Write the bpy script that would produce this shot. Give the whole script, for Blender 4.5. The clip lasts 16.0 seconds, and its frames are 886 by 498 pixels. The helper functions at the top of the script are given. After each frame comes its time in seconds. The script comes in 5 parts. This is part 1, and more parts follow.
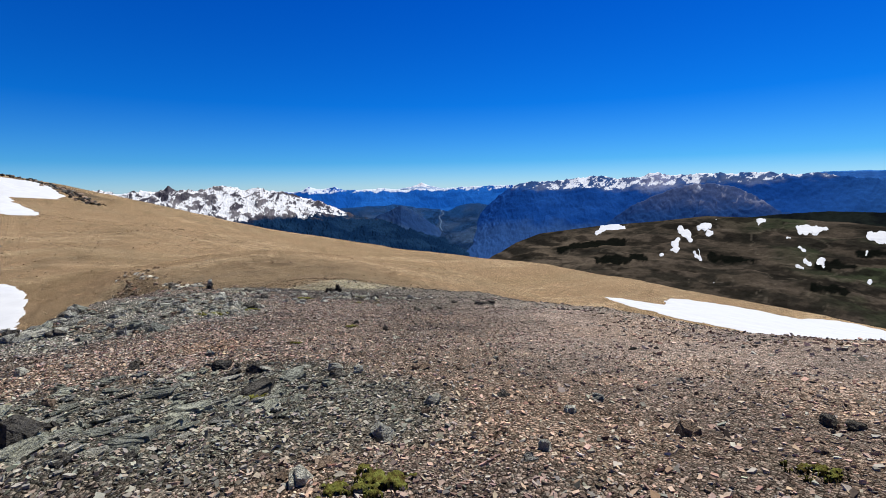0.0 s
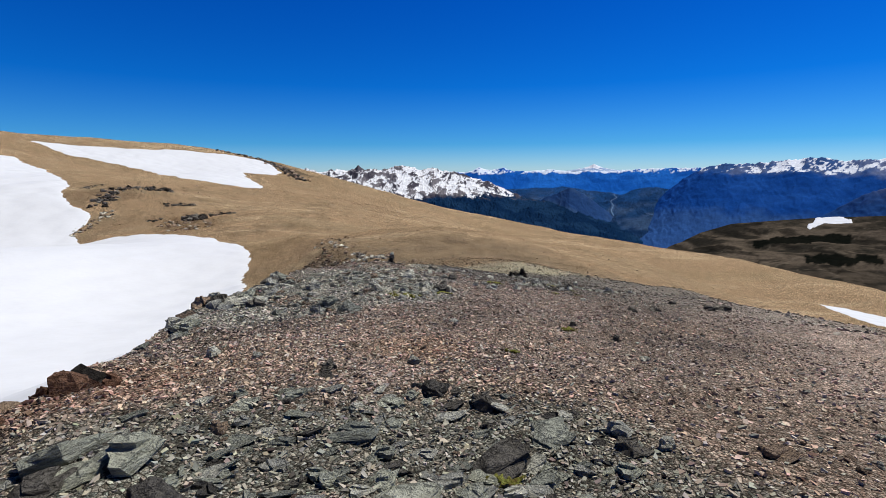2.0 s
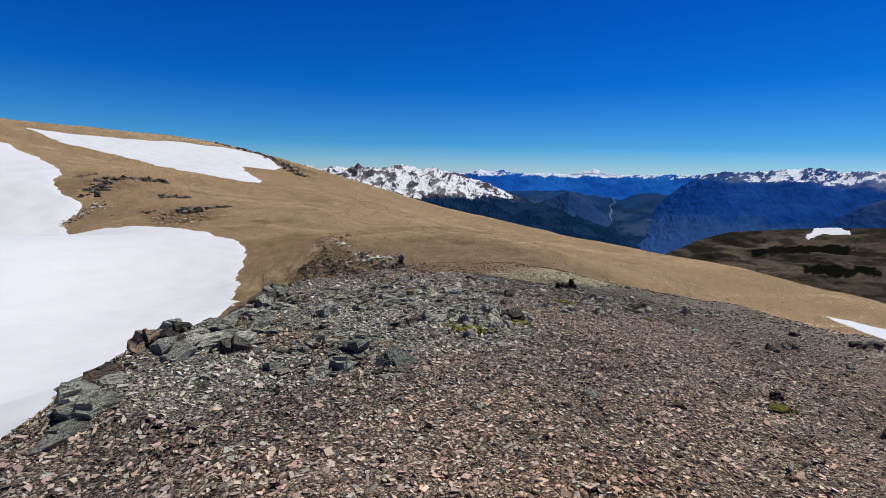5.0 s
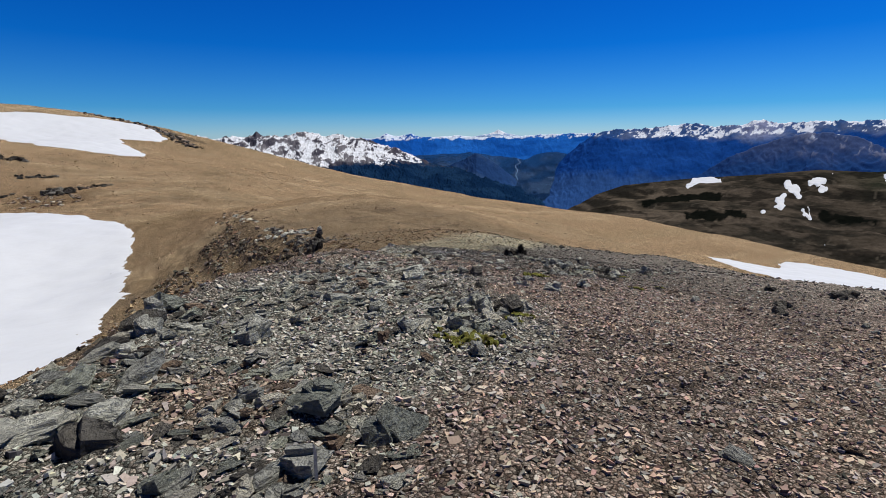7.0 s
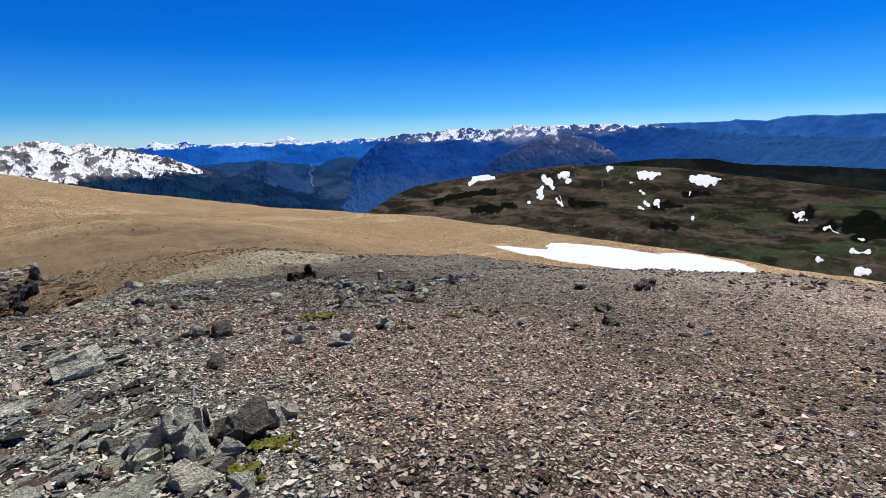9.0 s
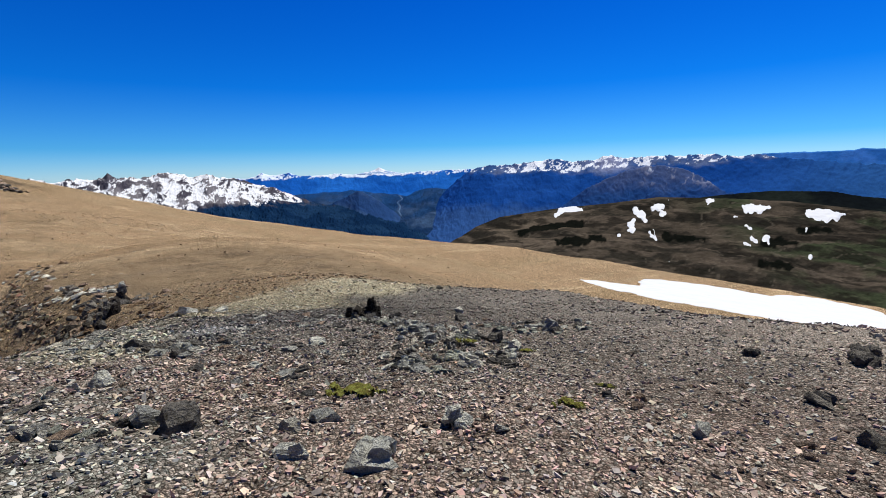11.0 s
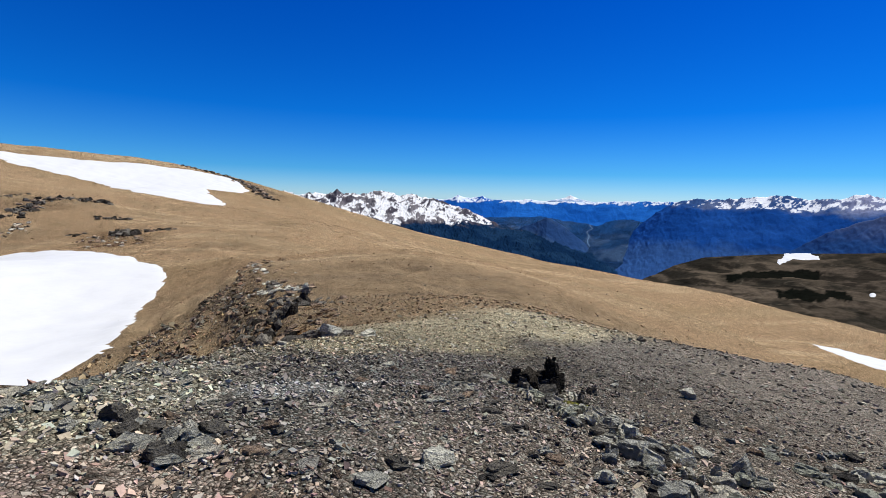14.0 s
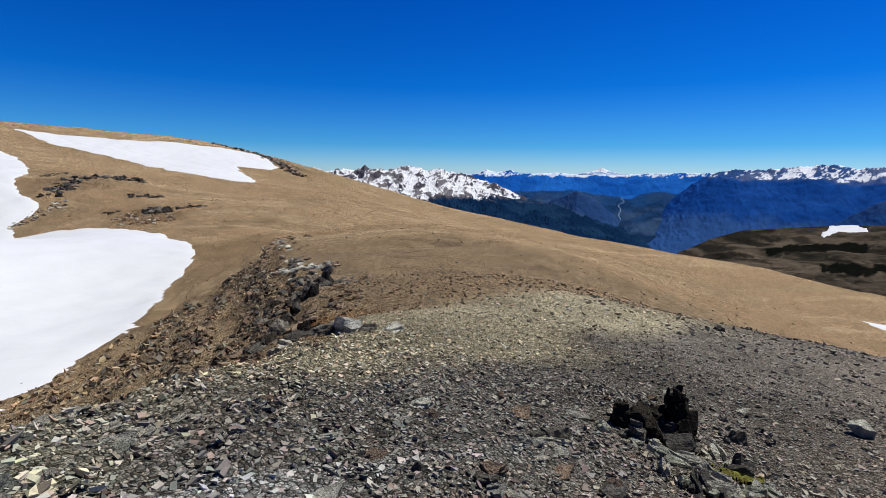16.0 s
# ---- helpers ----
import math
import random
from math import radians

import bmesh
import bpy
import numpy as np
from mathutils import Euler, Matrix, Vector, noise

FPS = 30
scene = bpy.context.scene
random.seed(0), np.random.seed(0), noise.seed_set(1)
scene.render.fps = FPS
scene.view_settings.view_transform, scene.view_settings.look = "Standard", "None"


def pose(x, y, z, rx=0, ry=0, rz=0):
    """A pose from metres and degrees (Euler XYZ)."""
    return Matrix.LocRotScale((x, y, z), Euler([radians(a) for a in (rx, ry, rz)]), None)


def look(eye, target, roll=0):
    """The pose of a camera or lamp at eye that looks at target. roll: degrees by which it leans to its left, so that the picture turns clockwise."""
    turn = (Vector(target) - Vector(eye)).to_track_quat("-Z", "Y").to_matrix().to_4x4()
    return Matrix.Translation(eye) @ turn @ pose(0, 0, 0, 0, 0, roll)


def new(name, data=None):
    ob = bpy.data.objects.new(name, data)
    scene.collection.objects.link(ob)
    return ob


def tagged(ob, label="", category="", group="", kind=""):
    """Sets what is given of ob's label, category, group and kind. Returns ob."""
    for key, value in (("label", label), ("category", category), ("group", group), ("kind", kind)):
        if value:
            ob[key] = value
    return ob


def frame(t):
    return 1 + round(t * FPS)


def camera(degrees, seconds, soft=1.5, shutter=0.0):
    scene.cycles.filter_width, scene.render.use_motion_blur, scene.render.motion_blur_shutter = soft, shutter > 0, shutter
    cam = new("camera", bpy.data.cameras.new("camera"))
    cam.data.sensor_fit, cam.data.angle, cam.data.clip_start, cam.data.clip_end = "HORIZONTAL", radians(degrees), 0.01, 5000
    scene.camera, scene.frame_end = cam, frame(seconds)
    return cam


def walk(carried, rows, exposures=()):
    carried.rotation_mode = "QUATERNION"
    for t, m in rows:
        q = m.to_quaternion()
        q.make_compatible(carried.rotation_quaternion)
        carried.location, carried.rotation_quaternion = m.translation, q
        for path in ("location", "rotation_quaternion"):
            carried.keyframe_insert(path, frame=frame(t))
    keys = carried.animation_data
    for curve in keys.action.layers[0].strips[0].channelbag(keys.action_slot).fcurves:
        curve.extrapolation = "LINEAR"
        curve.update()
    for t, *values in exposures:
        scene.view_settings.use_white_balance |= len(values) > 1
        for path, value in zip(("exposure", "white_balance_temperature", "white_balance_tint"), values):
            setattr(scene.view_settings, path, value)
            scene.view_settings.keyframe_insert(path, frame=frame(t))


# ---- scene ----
import itertools

cam = camera(85.3, 16.0, soft=0.7)
PATH = [
    (0, -0.003, 0.004, 1.598, 0.15, -7.37, -0.89),
    (0.5, -0.459, 0.619, 1.487, 10.04, -8.96, -1.32),
    (1, -0.814, 1.192, 1.444, 18.13, -9.37, -2.20),
    (1.5, -1.219, 1.806, 1.342, 19.68, -9.99, -0.25),
    (2, -1.638, 2.458, 1.250, 19.75, -9.38, -0.25),
    (2.5, -2.127, 2.996, 1.211, 19.59, -10.25, -0.09),
    (3, -2.504, 3.593, 1.140, 16.87, -10.56, 1.01),
    (3.5, -2.987, 4.212, 1.089, 15.59, -8.86, 1.23),
    (4, -3.410, 4.763, 1.000, 16.13, -8.75, 1.14),
    (4.5, -3.874, 5.329, 0.882, 18.87, -9.28, 1.15),
    (4.7, -4.058, 5.529, 0.805, 19.46, -9.31, 1.37),
    (6.8, -5.807, 7.630, 0.419, 14.05, -12.56, 0.08),
    (7, -5.861, 7.905, 0.411, 8.99, -13.32, -0.48),
    (7.5, -5.890, 8.596, 0.352, 0.36, -13.19, -1.18),
    (8, -5.810, 9.373, 0.226, -11.38, -13.97, -1.75),
    (8.5, -5.528, 10.146, 0.128, -14.39, -15.39, -1.24),
    (8.7, -5.445, 10.477, 0.106, -14.81, -14.65, -1.26),
    (10.8, -4.924, 13.505, -0.410, -6.93, -8.07, -1.17),
    (11, -4.898, 13.779, -0.488, -4.73, -9.24, -1.46),
    (11.5, -4.800, 14.458, -0.601, 1.17, -9.20, -1.27),
    (12, -4.738, 15.152, -0.674, 2.29, -9.01, -1.37),
    (12.5, -4.694, 15.834, -0.789, 4.78, -8.05, 1.77),
    (13, -4.832, 16.540, -0.936, 8.45, -7.73, 2.18),
    (13.5, -5.014, 17.196, -1.008, 14.34, -6.46, 1.78),
    (14, -5.251, 17.711, -1.020, 17.10, -6.19, 1.56),
    (14.5, -5.498, 18.297, -1.108, 16.99, -7.00, 1.40),
    (15, -5.814, 18.927, -1.185, 19.06, -7.71, 0.76),
    (15.5, -6.075, 19.546, -1.252, 20.09, -8.60, 0.62),
    (16, -6.358, 20.139, -1.378, 20.40, -9.22, 0.74),
]


def ahead(x, y, z, yaw, pitch):
    """A point straight ahead of an eye."""
    a, b = radians(yaw), radians(pitch)
    return (x - math.sin(a) * math.cos(b), y + math.cos(a) * math.cos(b), z + math.sin(b))


walk(cam, [(t, look((x, y, z), ahead(x, y, z, yaw, pitch), roll)) for t, x, y, z, yaw, pitch, roll in PATH],
     ((0, 0.0), (1.5, -0.08), (3.5, -0.2), (6.8, -0.3), (7.2, -0.22), (8, -0.04), (8.5, 0.05), (12.5, 0.08), (14.5, 0.03), (16, -0.1)))

# ---- light ----
SUN_AZ, SUN_EL = 42.0, 60.0  # degrees to the right of the first heading, and above the horizon
to_sun = Vector((math.sin(radians(SUN_AZ)) * math.cos(radians(SUN_EL)), math.cos(radians(SUN_AZ)) * math.cos(radians(SUN_EL)), math.sin(radians(SUN_EL))))
sun = new("sun", bpy.data.lights.new("sun", "SUN"))
sun.data.energy, sun.data.angle, sun.data.color = 5.0, radians(0.53), (1.0, 0.965, 0.90)
sun.matrix_world = look(to_sun * 200, (0, 0, 0))
world = bpy.data.worlds.new("sky")
scene.world = world
world.use_nodes = True
wn = world.node_tree
sky = wn.nodes.new("ShaderNodeTexSky")
sky.sky_type, sky.sun_disc = "NISHITA", False
sky.sun_elevation, sky.sun_rotation = radians(SUN_EL), radians(SUN_AZ)
sky.altitude, sky.air_density, sky.dust_density, sky.ozone_density = 1900, 1.0, 0.3, 3.0
# The thin, dry air of the height: a deeper blue upwards than the model's own.
toward, split = wn.nodes.new("ShaderNodeTexCoord"), wn.nodes.new("ShaderNodeSeparateXYZ")
wn.links.new(toward.outputs["Generated"], split.inputs[0])
deep = wn.nodes.new("ShaderNodeValToRGB")
while len(deep.color_ramp.elements) < 6:
    deep.color_ramp.elements.new(0.5)
for stop, (place, colour) in zip(deep.color_ramp.elements, ((0.0, (0.54, 0.84, 1.24)), (0.05, (0.17, 0.61, 1.09)), (0.16, (0.015, 0.42, 1.09)), (0.36, (0.0, 0.33, 1.1)), (0.6, (0.02, 0.12, 0.34)), (1.0, (0.03, 0.05, 0.09)))):
    stop.position, stop.color = place, (*(c / 1.4 for c in colour), 1)
wn.links.new(split.outputs["Z"], deep.inputs["Fac"])
tinted = wn.nodes.new("ShaderNodeMix")
tinted.data_type, tinted.blend_type = "RGBA", "MULTIPLY"
tinted.inputs[0].default_value = 1.0
wn.links.new(sky.outputs["Color"], tinted.inputs[6])
wn.links.new(deep.outputs["Color"], tinted.inputs[7])
wn.links.new(tinted.outputs[2], wn.nodes["Background"].inputs["Color"])
wn.nodes["Background"].inputs["Strength"].default_value = 0.14


# ---- noise ----
def lattice(ix, iy, seed):
    """A random number in 0..1 for each whole-numbered place."""
    h = (ix.astype(np.int64) * 374761393 + iy.astype(np.int64) * 668265263 + seed * 1442695041) & 0xFFFFFFFF
    h = ((h ^ (h >> 13)) * 1274126177) & 0xFFFFFFFF
    h = ((h ^ (h >> 16)) * 2246822519) & 0xFFFFFFFF
    return ((h ^ (h >> 15)) & 0xFFFFFF) / 16777215.0


def vnoise(x, y, seed=0):
    ix, iy = np.floor(x), np.floor(y)
    fx, fy = x - ix, y - iy
    fx, fy = fx * fx * fx * (fx * (fx * 6 - 15) + 10), fy * fy * fy * (fy * (fy * 6 - 15) + 10)
    a, b = lattice(ix, iy, seed), lattice(ix + 1, iy, seed)
    c, d = lattice(ix, iy + 1, seed), lattice(ix + 1, iy + 1, seed)
    return (a * (1 - fx) + b * fx) * (1 - fy) + (c * (1 - fx) + d * fx) * fy


def fbm(x, y, octaves=4, seed=0, gain=0.5):
    """Cloudy noise round 0, about -1..1."""
    total, amp, size = 0.0, 1.0, 0.0
    for k in range(octaves):
        total = total + amp * (2 * vnoise(x * 2.03**k + 17.3 * k, y * 2.03**k - 9.1 * k, seed + k) - 1)
        size += amp
        amp *= gain
    return total / size * 1.6


def ridged(x, y, octaves=5, seed=0, gain=0.5):
    """Sharp-crested noise, 0..1."""
    total, amp, size = 0.0, 1.0, 0.0
    for k in range(octaves):
        n = 1 - np.abs(2 * vnoise(x * 2.07**k + 31.7 * k, y * 2.07**k + 3.3 * k, seed + k) - 1)
        total = total + amp * n * n
        size += amp
        amp *= gain
    return total / size


def smooth(a, b, x):
    t = np.clip((x - a) / (b - a), 0, 1)
    return t * t * (3 - 2 * t)


# ---- lie of the land ----
# Heights of broad swells on three lattices (spacing 7 m, 30 m and 140 m), over a plane that dips ahead and to the right.
SWELL_NEAR = [[-0.5, -0.66, 0.81, 1.19, -0.39, -0.72, 0.21], [-0.43, 0.16, 0.25, 0.46, 0.52, 1.11, 0.9], [0.25, 0.55, 0.02, 0.28, 0.05, -0.44, -0.04], [-0.32, -0.09, -0.11, 0.62, 0.27, 0.85, 0.46], [0.11, 0.81, -0.0, 0.24, 0.25, -0.51, -0.18], [0.04, 0.21, -0.0, -0.3, -0.14, -0.08, 0.43]]
SWELL_MID = [[0.1, 0.7, 0.7, -6.5, 1.6, -2.9], [1.2, 2.5, 9.2, 0.1, 1.0, 1.0], [4.4, 3.4, -6.9, -0.0, -2.5, -0.3], [0.0, -0.8, 1.4, 8.0, -0.4, 2.1], [1.3, 0.8, 1.4, -1.6, 2.9, 4.3], [1.5, -0.5, -0.5, -3.4, 4.3, -1.2], [-0.3, -1.8, 0.8, -0.8, -1.5, -5.5]]
SWELL_WIDE = [[-33.3, -2.4, -5.3, 17.4, -29.9, -58.6], [-52.6, 24.6, -46.5, 52.7, -29.1, -52.3], [-27.5, -12.0, 33.5, -39.2, 45.2, -6.9], [21.0, 8.6, -27.6, 28.1, -9.0, -33.4], [-2.3, -5.6, 10.6, 9.6, 10.5, 8.8], [2.8, 2.4, 4.7, 6.3, -33.7, -3.5]]
LIP_Y = (-10, 4, 10, 15, 20, 25, 30, 38, 52, 66, 95, 140)
LIP_X = (-3, -6.5, -9.8, -10.4, -9.3, -10.3, -13.5, -19.5, -32.5, -44, -75, -130)


def hill(x, y):
    """The smooth shape of the spur, the bowl and the tan hillside."""
    s = np.clip((np.interp(y, LIP_Y, LIP_X) - x) * 0.8, 0, None)
    z = -4 - 0.2 * x - 0.17 * y - 8 * (1 - np.exp(-s / 11)) / (1 + np.exp((y - 75) / 12))
    for table, x0, y0, step, size in ((SWELL_NEAR, -16, -1, 7, 5.5), (SWELL_MID, -120, -10, 30, 24.0), (SWELL_WIDE, -400, -60, 140, 110.0)):
        for i, row in enumerate(table):
            ex = np.exp(-((x - x0 - i * step) ** 2) / (2 * size * size))
            for j, h in enumerate(row):
                z = z + h * ex * np.exp(-((y - y0 - j * step) ** 2) / (2 * size * size))
    z = z + 0.44 * np.exp(-(((x - 2) / 5.0) ** 2 + ((y - 38) / 5.0) ** 2))
    far = np.hypot(x, y)
    az = np.degrees(np.arctan2(-x, y))
    over = np.clip(far - np.interp(az, (-42, 38, 46, 60), (305, 468, 450, 415)), 0, 400)
    return z - 0.0016 * over**2


def valley(x, y):
    far = np.hypot(x, y)
    az = np.degrees(np.arctan2(-x, y))
    floor_z = -430 + 330 * smooth(2900, 4900, far)
    return floor_z + 14 * fbm(x / 420, y / 420, 5, 71) + 10 * fbm(az / 3, far / 300, 3, 72)


def rough(x, y):
    """How rocky the ground is, 0..1."""
    s = np.interp(y, LIP_Y, LIP_X) - x
    lip = np.exp(-((s + 0.6) / 1.6) ** 2) * smooth(60, 30, y)
    crag = np.exp(-(((x + 7.2) / 2.0) ** 2 + ((y - 12.2) / 3.2) ** 2)) + 0.8 * np.exp(-(((x + 2.6) / 1.8) ** 2 + ((y - 3.4) / 1.6) ** 2))
    return np.clip(lip + crag, 0, 1)


def ledges(x, y):
    """Beds of rock that run along the ridge's steep flank, 0..1."""
    s = np.interp(y, LIP_Y, LIP_X) - x
    bend = 0.8 * fbm(x / 5, y / 5, 3, 91)
    return 0.65 * ridged((s + bend) / 2.6, y / 13, 3, 92, 0.5) + 0.35 * ridged((s + bend) / 0.9, y / 4, 3, 93, 0.55)


def land(x, y):
    x, y = np.asarray(x, float), np.asarray(y, float)
    far = np.hypot(x + 4, y - 10)
    z = hill(x, y)
    z = z + 0.10 * fbm(x / 2.6, y / 2.6, 3, 3) * smooth(120, 40, far)
    z = z + 0.9 * fbm(x / 34, y / 34, 4, 5) * smooth(60, 160, far) + 0.22 * fbm(x / 6, y / 6, 4, 6, 0.6) * smooth(22, 60, far)
    rk = rough(x, y)
    z = z + 0.22 * rk * (ridged(x / 1.3, y / 1.3, 4, 9) - 0.35)
    s = np.interp(y, LIP_Y, LIP_X) - x
    z = z + (1.2 * (ledges(x, y) - 0.42) + 0.14 * fbm(x / 0.9, y / 0.9, 3, 94)) * smooth(0.5, 2.5, s) * smooth(22, 11, s) * smooth(72, 52, y) * smooth(13, 18, y)
    down = smooth(480, 1300, np.hypot(x, y))
    return z * (1 - down) + valley(x, y) * down


# The walked part of the ridge, worked out once.
GRID_X, GRID_Y = np.arange(-45, 26, 0.1), np.arange(-2, 64, 0.1)
GRID_Z = land(*np.meshgrid(GRID_X, GRID_Y, indexing="ij"))


def near_land(x, y):
    """The land's height by the worked-out grid, where it reaches."""
    x, y = np.atleast_1d(np.asarray(x, float)), np.atleast_1d(np.asarray(y, float))
    fx, fy = (x + 45) / 0.1, (y + 2) / 0.1
    ix, iy = np.clip(fx.astype(int), 0, len(GRID_X) - 2), np.clip(fy.astype(int), 0, len(GRID_Y) - 2)
    tx, ty = fx - ix, fy - iy
    z = (GRID_Z[ix, iy] * (1 - tx) + GRID_Z[ix + 1, iy] * tx) * (1 - ty) + (GRID_Z[ix, iy + 1] * (1 - tx) + GRID_Z[ix + 1, iy + 1] * tx) * ty
    out = (tx < 0) | (tx > 1) | (ty < 0) | (ty > 1)
    if out.any():
        z[out] = land(x[out], y[out])
    return z


def fine(x, y, base=land):
    return base(x, y) + (0.018 * fbm(np.asarray(x) / 0.22, np.asarray(y) / 0.22, 3, 13))


def mesh_from(name, verts, faces, smooth_shade=True):
    """A mesh from arrays of corners and of quads or triangles."""
    me = bpy.data.meshes.new(name)
    verts, faces = np.ascontiguousarray(verts, np.float32), np.ascontiguousarray(faces, np.int32)
    n, k = faces.shape
    me.vertices.add(len(verts))
    me.vertices.foreach_set("co", verts.ravel())
    me.loops.add(n * k)
    me.loops.foreach_set("vertex_index", faces.ravel())
    me.polygons.add(n)
    me.polygons.foreach_set("loop_start", np.arange(0, n * k, k, dtype=np.int32))
    me.polygons.foreach_set("loop_total", np.full(n, k, np.int32))
    me.polygons.foreach_set("use_smooth", np.full(n, smooth_shade))
    me.update()
    me.validate()
    return me


def grid_faces(rows, cols):
    a = (np.arange(rows - 1)[:, None] * cols + np.arange(cols - 1)[None]).ravel()
    return np.stack([a, a + 1, a + cols + 1, a + cols], 1)


def tint(me, colours):
    """Surface colour with any painted haze or shade, corner by corner of the mesh."""
    layer = me.color_attributes.new("rock", "FLOAT_COLOR", "POINT")
    rgba = np.ones((len(me.vertices), 4), np.float32)
    rgba[:, :3] = colours
    layer.data.foreach_set("color", rgba.ravel())


# ---- materials ----
def material(name, rough_value=0.9, colour=(0.5, 0.5, 0.5)):
    m = bpy.data.materials.new(name)
    m.use_nodes = True
    b = m.node_tree.nodes["Principled BSDF"]
    b.inputs["Base Color"].default_value = (*colour, 1)
    b.inputs["Roughness"].default_value = rough_value
    b.inputs["Specular IOR Level"].default_value = 0.0
    return m, m.node_tree.nodes, m.node_tree.links, b


def add(nodes, kind, **values):
    n = nodes.new(kind)
    for key, value in values.items():
        n.inputs[key].default_value = value
    return n


def noise_node(nodes, links, scale, detail=6.0, rough_value=0.6, space="Object"):
    co = nodes.new("ShaderNodeTexCoord")
    n = add(nodes, "ShaderNodeTexNoise", Scale=scale, Detail=detail, Roughness=rough_value)
    links.new(co.outputs[space], n.inputs["Vector"])
    return n


def ramp(nodes, links, source, *stops):
    r = nodes.new("ShaderNodeValToRGB")
    while len(r.color_ramp.elements) < len(stops):
        r.color_ramp.elements.new(0.5)
    for e, (p, c) in zip(r.color_ramp.elements, stops):
        e.position = p
        e.color = (*c, 1) if len(c) == 3 else c
    links.new(source, r.inputs["Fac"])
    return r


def mix(nodes, links, kind, fac, a, b):
    """Mix two colours; each of fac, a and b is a socket or a value."""
    n = nodes.new("ShaderNodeMix")
    n.data_type, n.blend_type = "RGBA", kind
    for socket, value in ((n.inputs[0], fac), (n.inputs[6], a), (n.inputs[7], b)):
        if hasattr(value, "links"):
            links.new(value, socket)
        else:
            socket.default_value = value if isinstance(value, float) else (*value, 1)
    return n.outputs[2]


def bump(nodes, links, b, height, strength, distance):
    n = add(nodes, "ShaderNodeBump", Strength=strength, Distance=distance)
    links.new(height, n.inputs["Height"])
    links.new(n.outputs["Normal"], b.inputs["Normal"])
    return n


GREY3 = lambda v: (v, v, v)


def ground_material():
    m, n, l, b = material("gravel_ground", 0.95)
    at = n.new("ShaderNodeAttribute")
    at.attribute_name = "rock"
    co = n.new("ShaderNodeTexCoord")
    tones = []
    for scale in (24.0, 60.0):
        cells = add(n, "ShaderNodeTexVoronoi", Scale=scale, Randomness=1.0)
        l.new(co.outputs["Object"], cells.inputs["Vector"])
        tones.append(cells)
    big = noise_node(n, l, 0.6, 8, 0.65)
    wide, mottle = noise_node(n, l, 0.045, 8, 0.6), noise_node(n, l, 0.4, 12, 0.78)
    c = at.outputs["Color"]
    for cells, scale in zip(tones, (24.0, 60.0)):
        one = n.new("ShaderNodeSeparateColor")
        l.new(cells.outputs["Color"], one.inputs[0])
        c = mix(n, l, "MULTIPLY", 0.9, c, ramp(n, l, one.outputs[0], (0.0, GREY3(0.4)), (0.5, GREY3(1.05)), (1.0, GREY3(1.8))).outputs["Color"])
        c = mix(n, l, "MULTIPLY", 0.45, c, ramp(n, l, one.outputs[1], (0.0, (1.12, 0.98, 0.9)), (0.5, GREY3(1.0)), (1.0, (0.85, 1.02, 1.02))).outputs["Color"])
        rim = add(n, "ShaderNodeTexVoronoi", Scale=scale, Randomness=1.0)
        rim.feature = "DISTANCE_TO_EDGE"
        l.new(co.outputs["Object"], rim.inputs["Vector"])
        # Cell edges painted near black for the shade between pebbles.
        c = mix(n, l, "MULTIPLY", 0.9, c, ramp(n, l, rim.outputs["Distance"], (0.03, GREY3(0.12)), (0.10, GREY3(1.08))).outputs["Color"])
    c = mix(n, l, "MULTIPLY", 0.6, c, ramp(n, l, big.outputs["Fac"], (0.3, GREY3(0.75)), (0.7, GREY3(1.2))).outputs["Color"])
    c = mix(n, l, "MULTIPLY", 0.4, c, ramp(n, l, wide.outputs["Fac"], (0.35, GREY3(0.85)), (0.65, GREY3(1.15))).outputs["Color"])
    strewn_far = add(n, "ShaderNodeTexVoronoi", Scale=1.7, Randomness=1.0)
    l.new(co.outputs["Object"], strewn_far.inputs["Vector"])
    dots = ramp(n, l, strewn_far.outputs["Distance"], (0.10, GREY3(0.38)), (0.22, GREY3(1.03)))
    c = mix(n, l, "MULTIPLY", 0.8, c, dots.outputs["Color"])
    c = mix(n, l, "MULTIPLY", 0.45, c, ramp(n, l, mottle.outputs["Fac"], (0.36, GREY3(0.5)), (0.5, GREY3(1.0)), (0.64, GREY3(1.45))).outputs["Color"])
    l.new(c, b.inputs["Base Color"])
    bump(n, l, b, tones[0].outputs["Distance"], 1.0, -0.04)
    return m


def snow_material():
    m, n, l, b = material("snow", 0.55, (0.86, 0.88, 0.92))
    b.inputs["Specular IOR Level"].default_value = 0.1
    s = noise_node(n, l, 1.2, 8, 0.6)
    l.new(ramp(n, l, s.outputs["Fac"], (0.3, (0.665, 0.687, 0.72)), (0.6, (0.685, 0.71, 0.745))).outputs["Color"], b.inputs["Base Color"])
    bump(n, l, b, s.outputs["Fac"], 0.12, 0.1)
    return m


PINK, GREEN_GREY, TAN = (0.385, 0.305, 0.257), (0.265, 0.25, 0.212), (0.46, 0.322, 0.198)
GROUND, SNOW = ground_material(), snow_material()


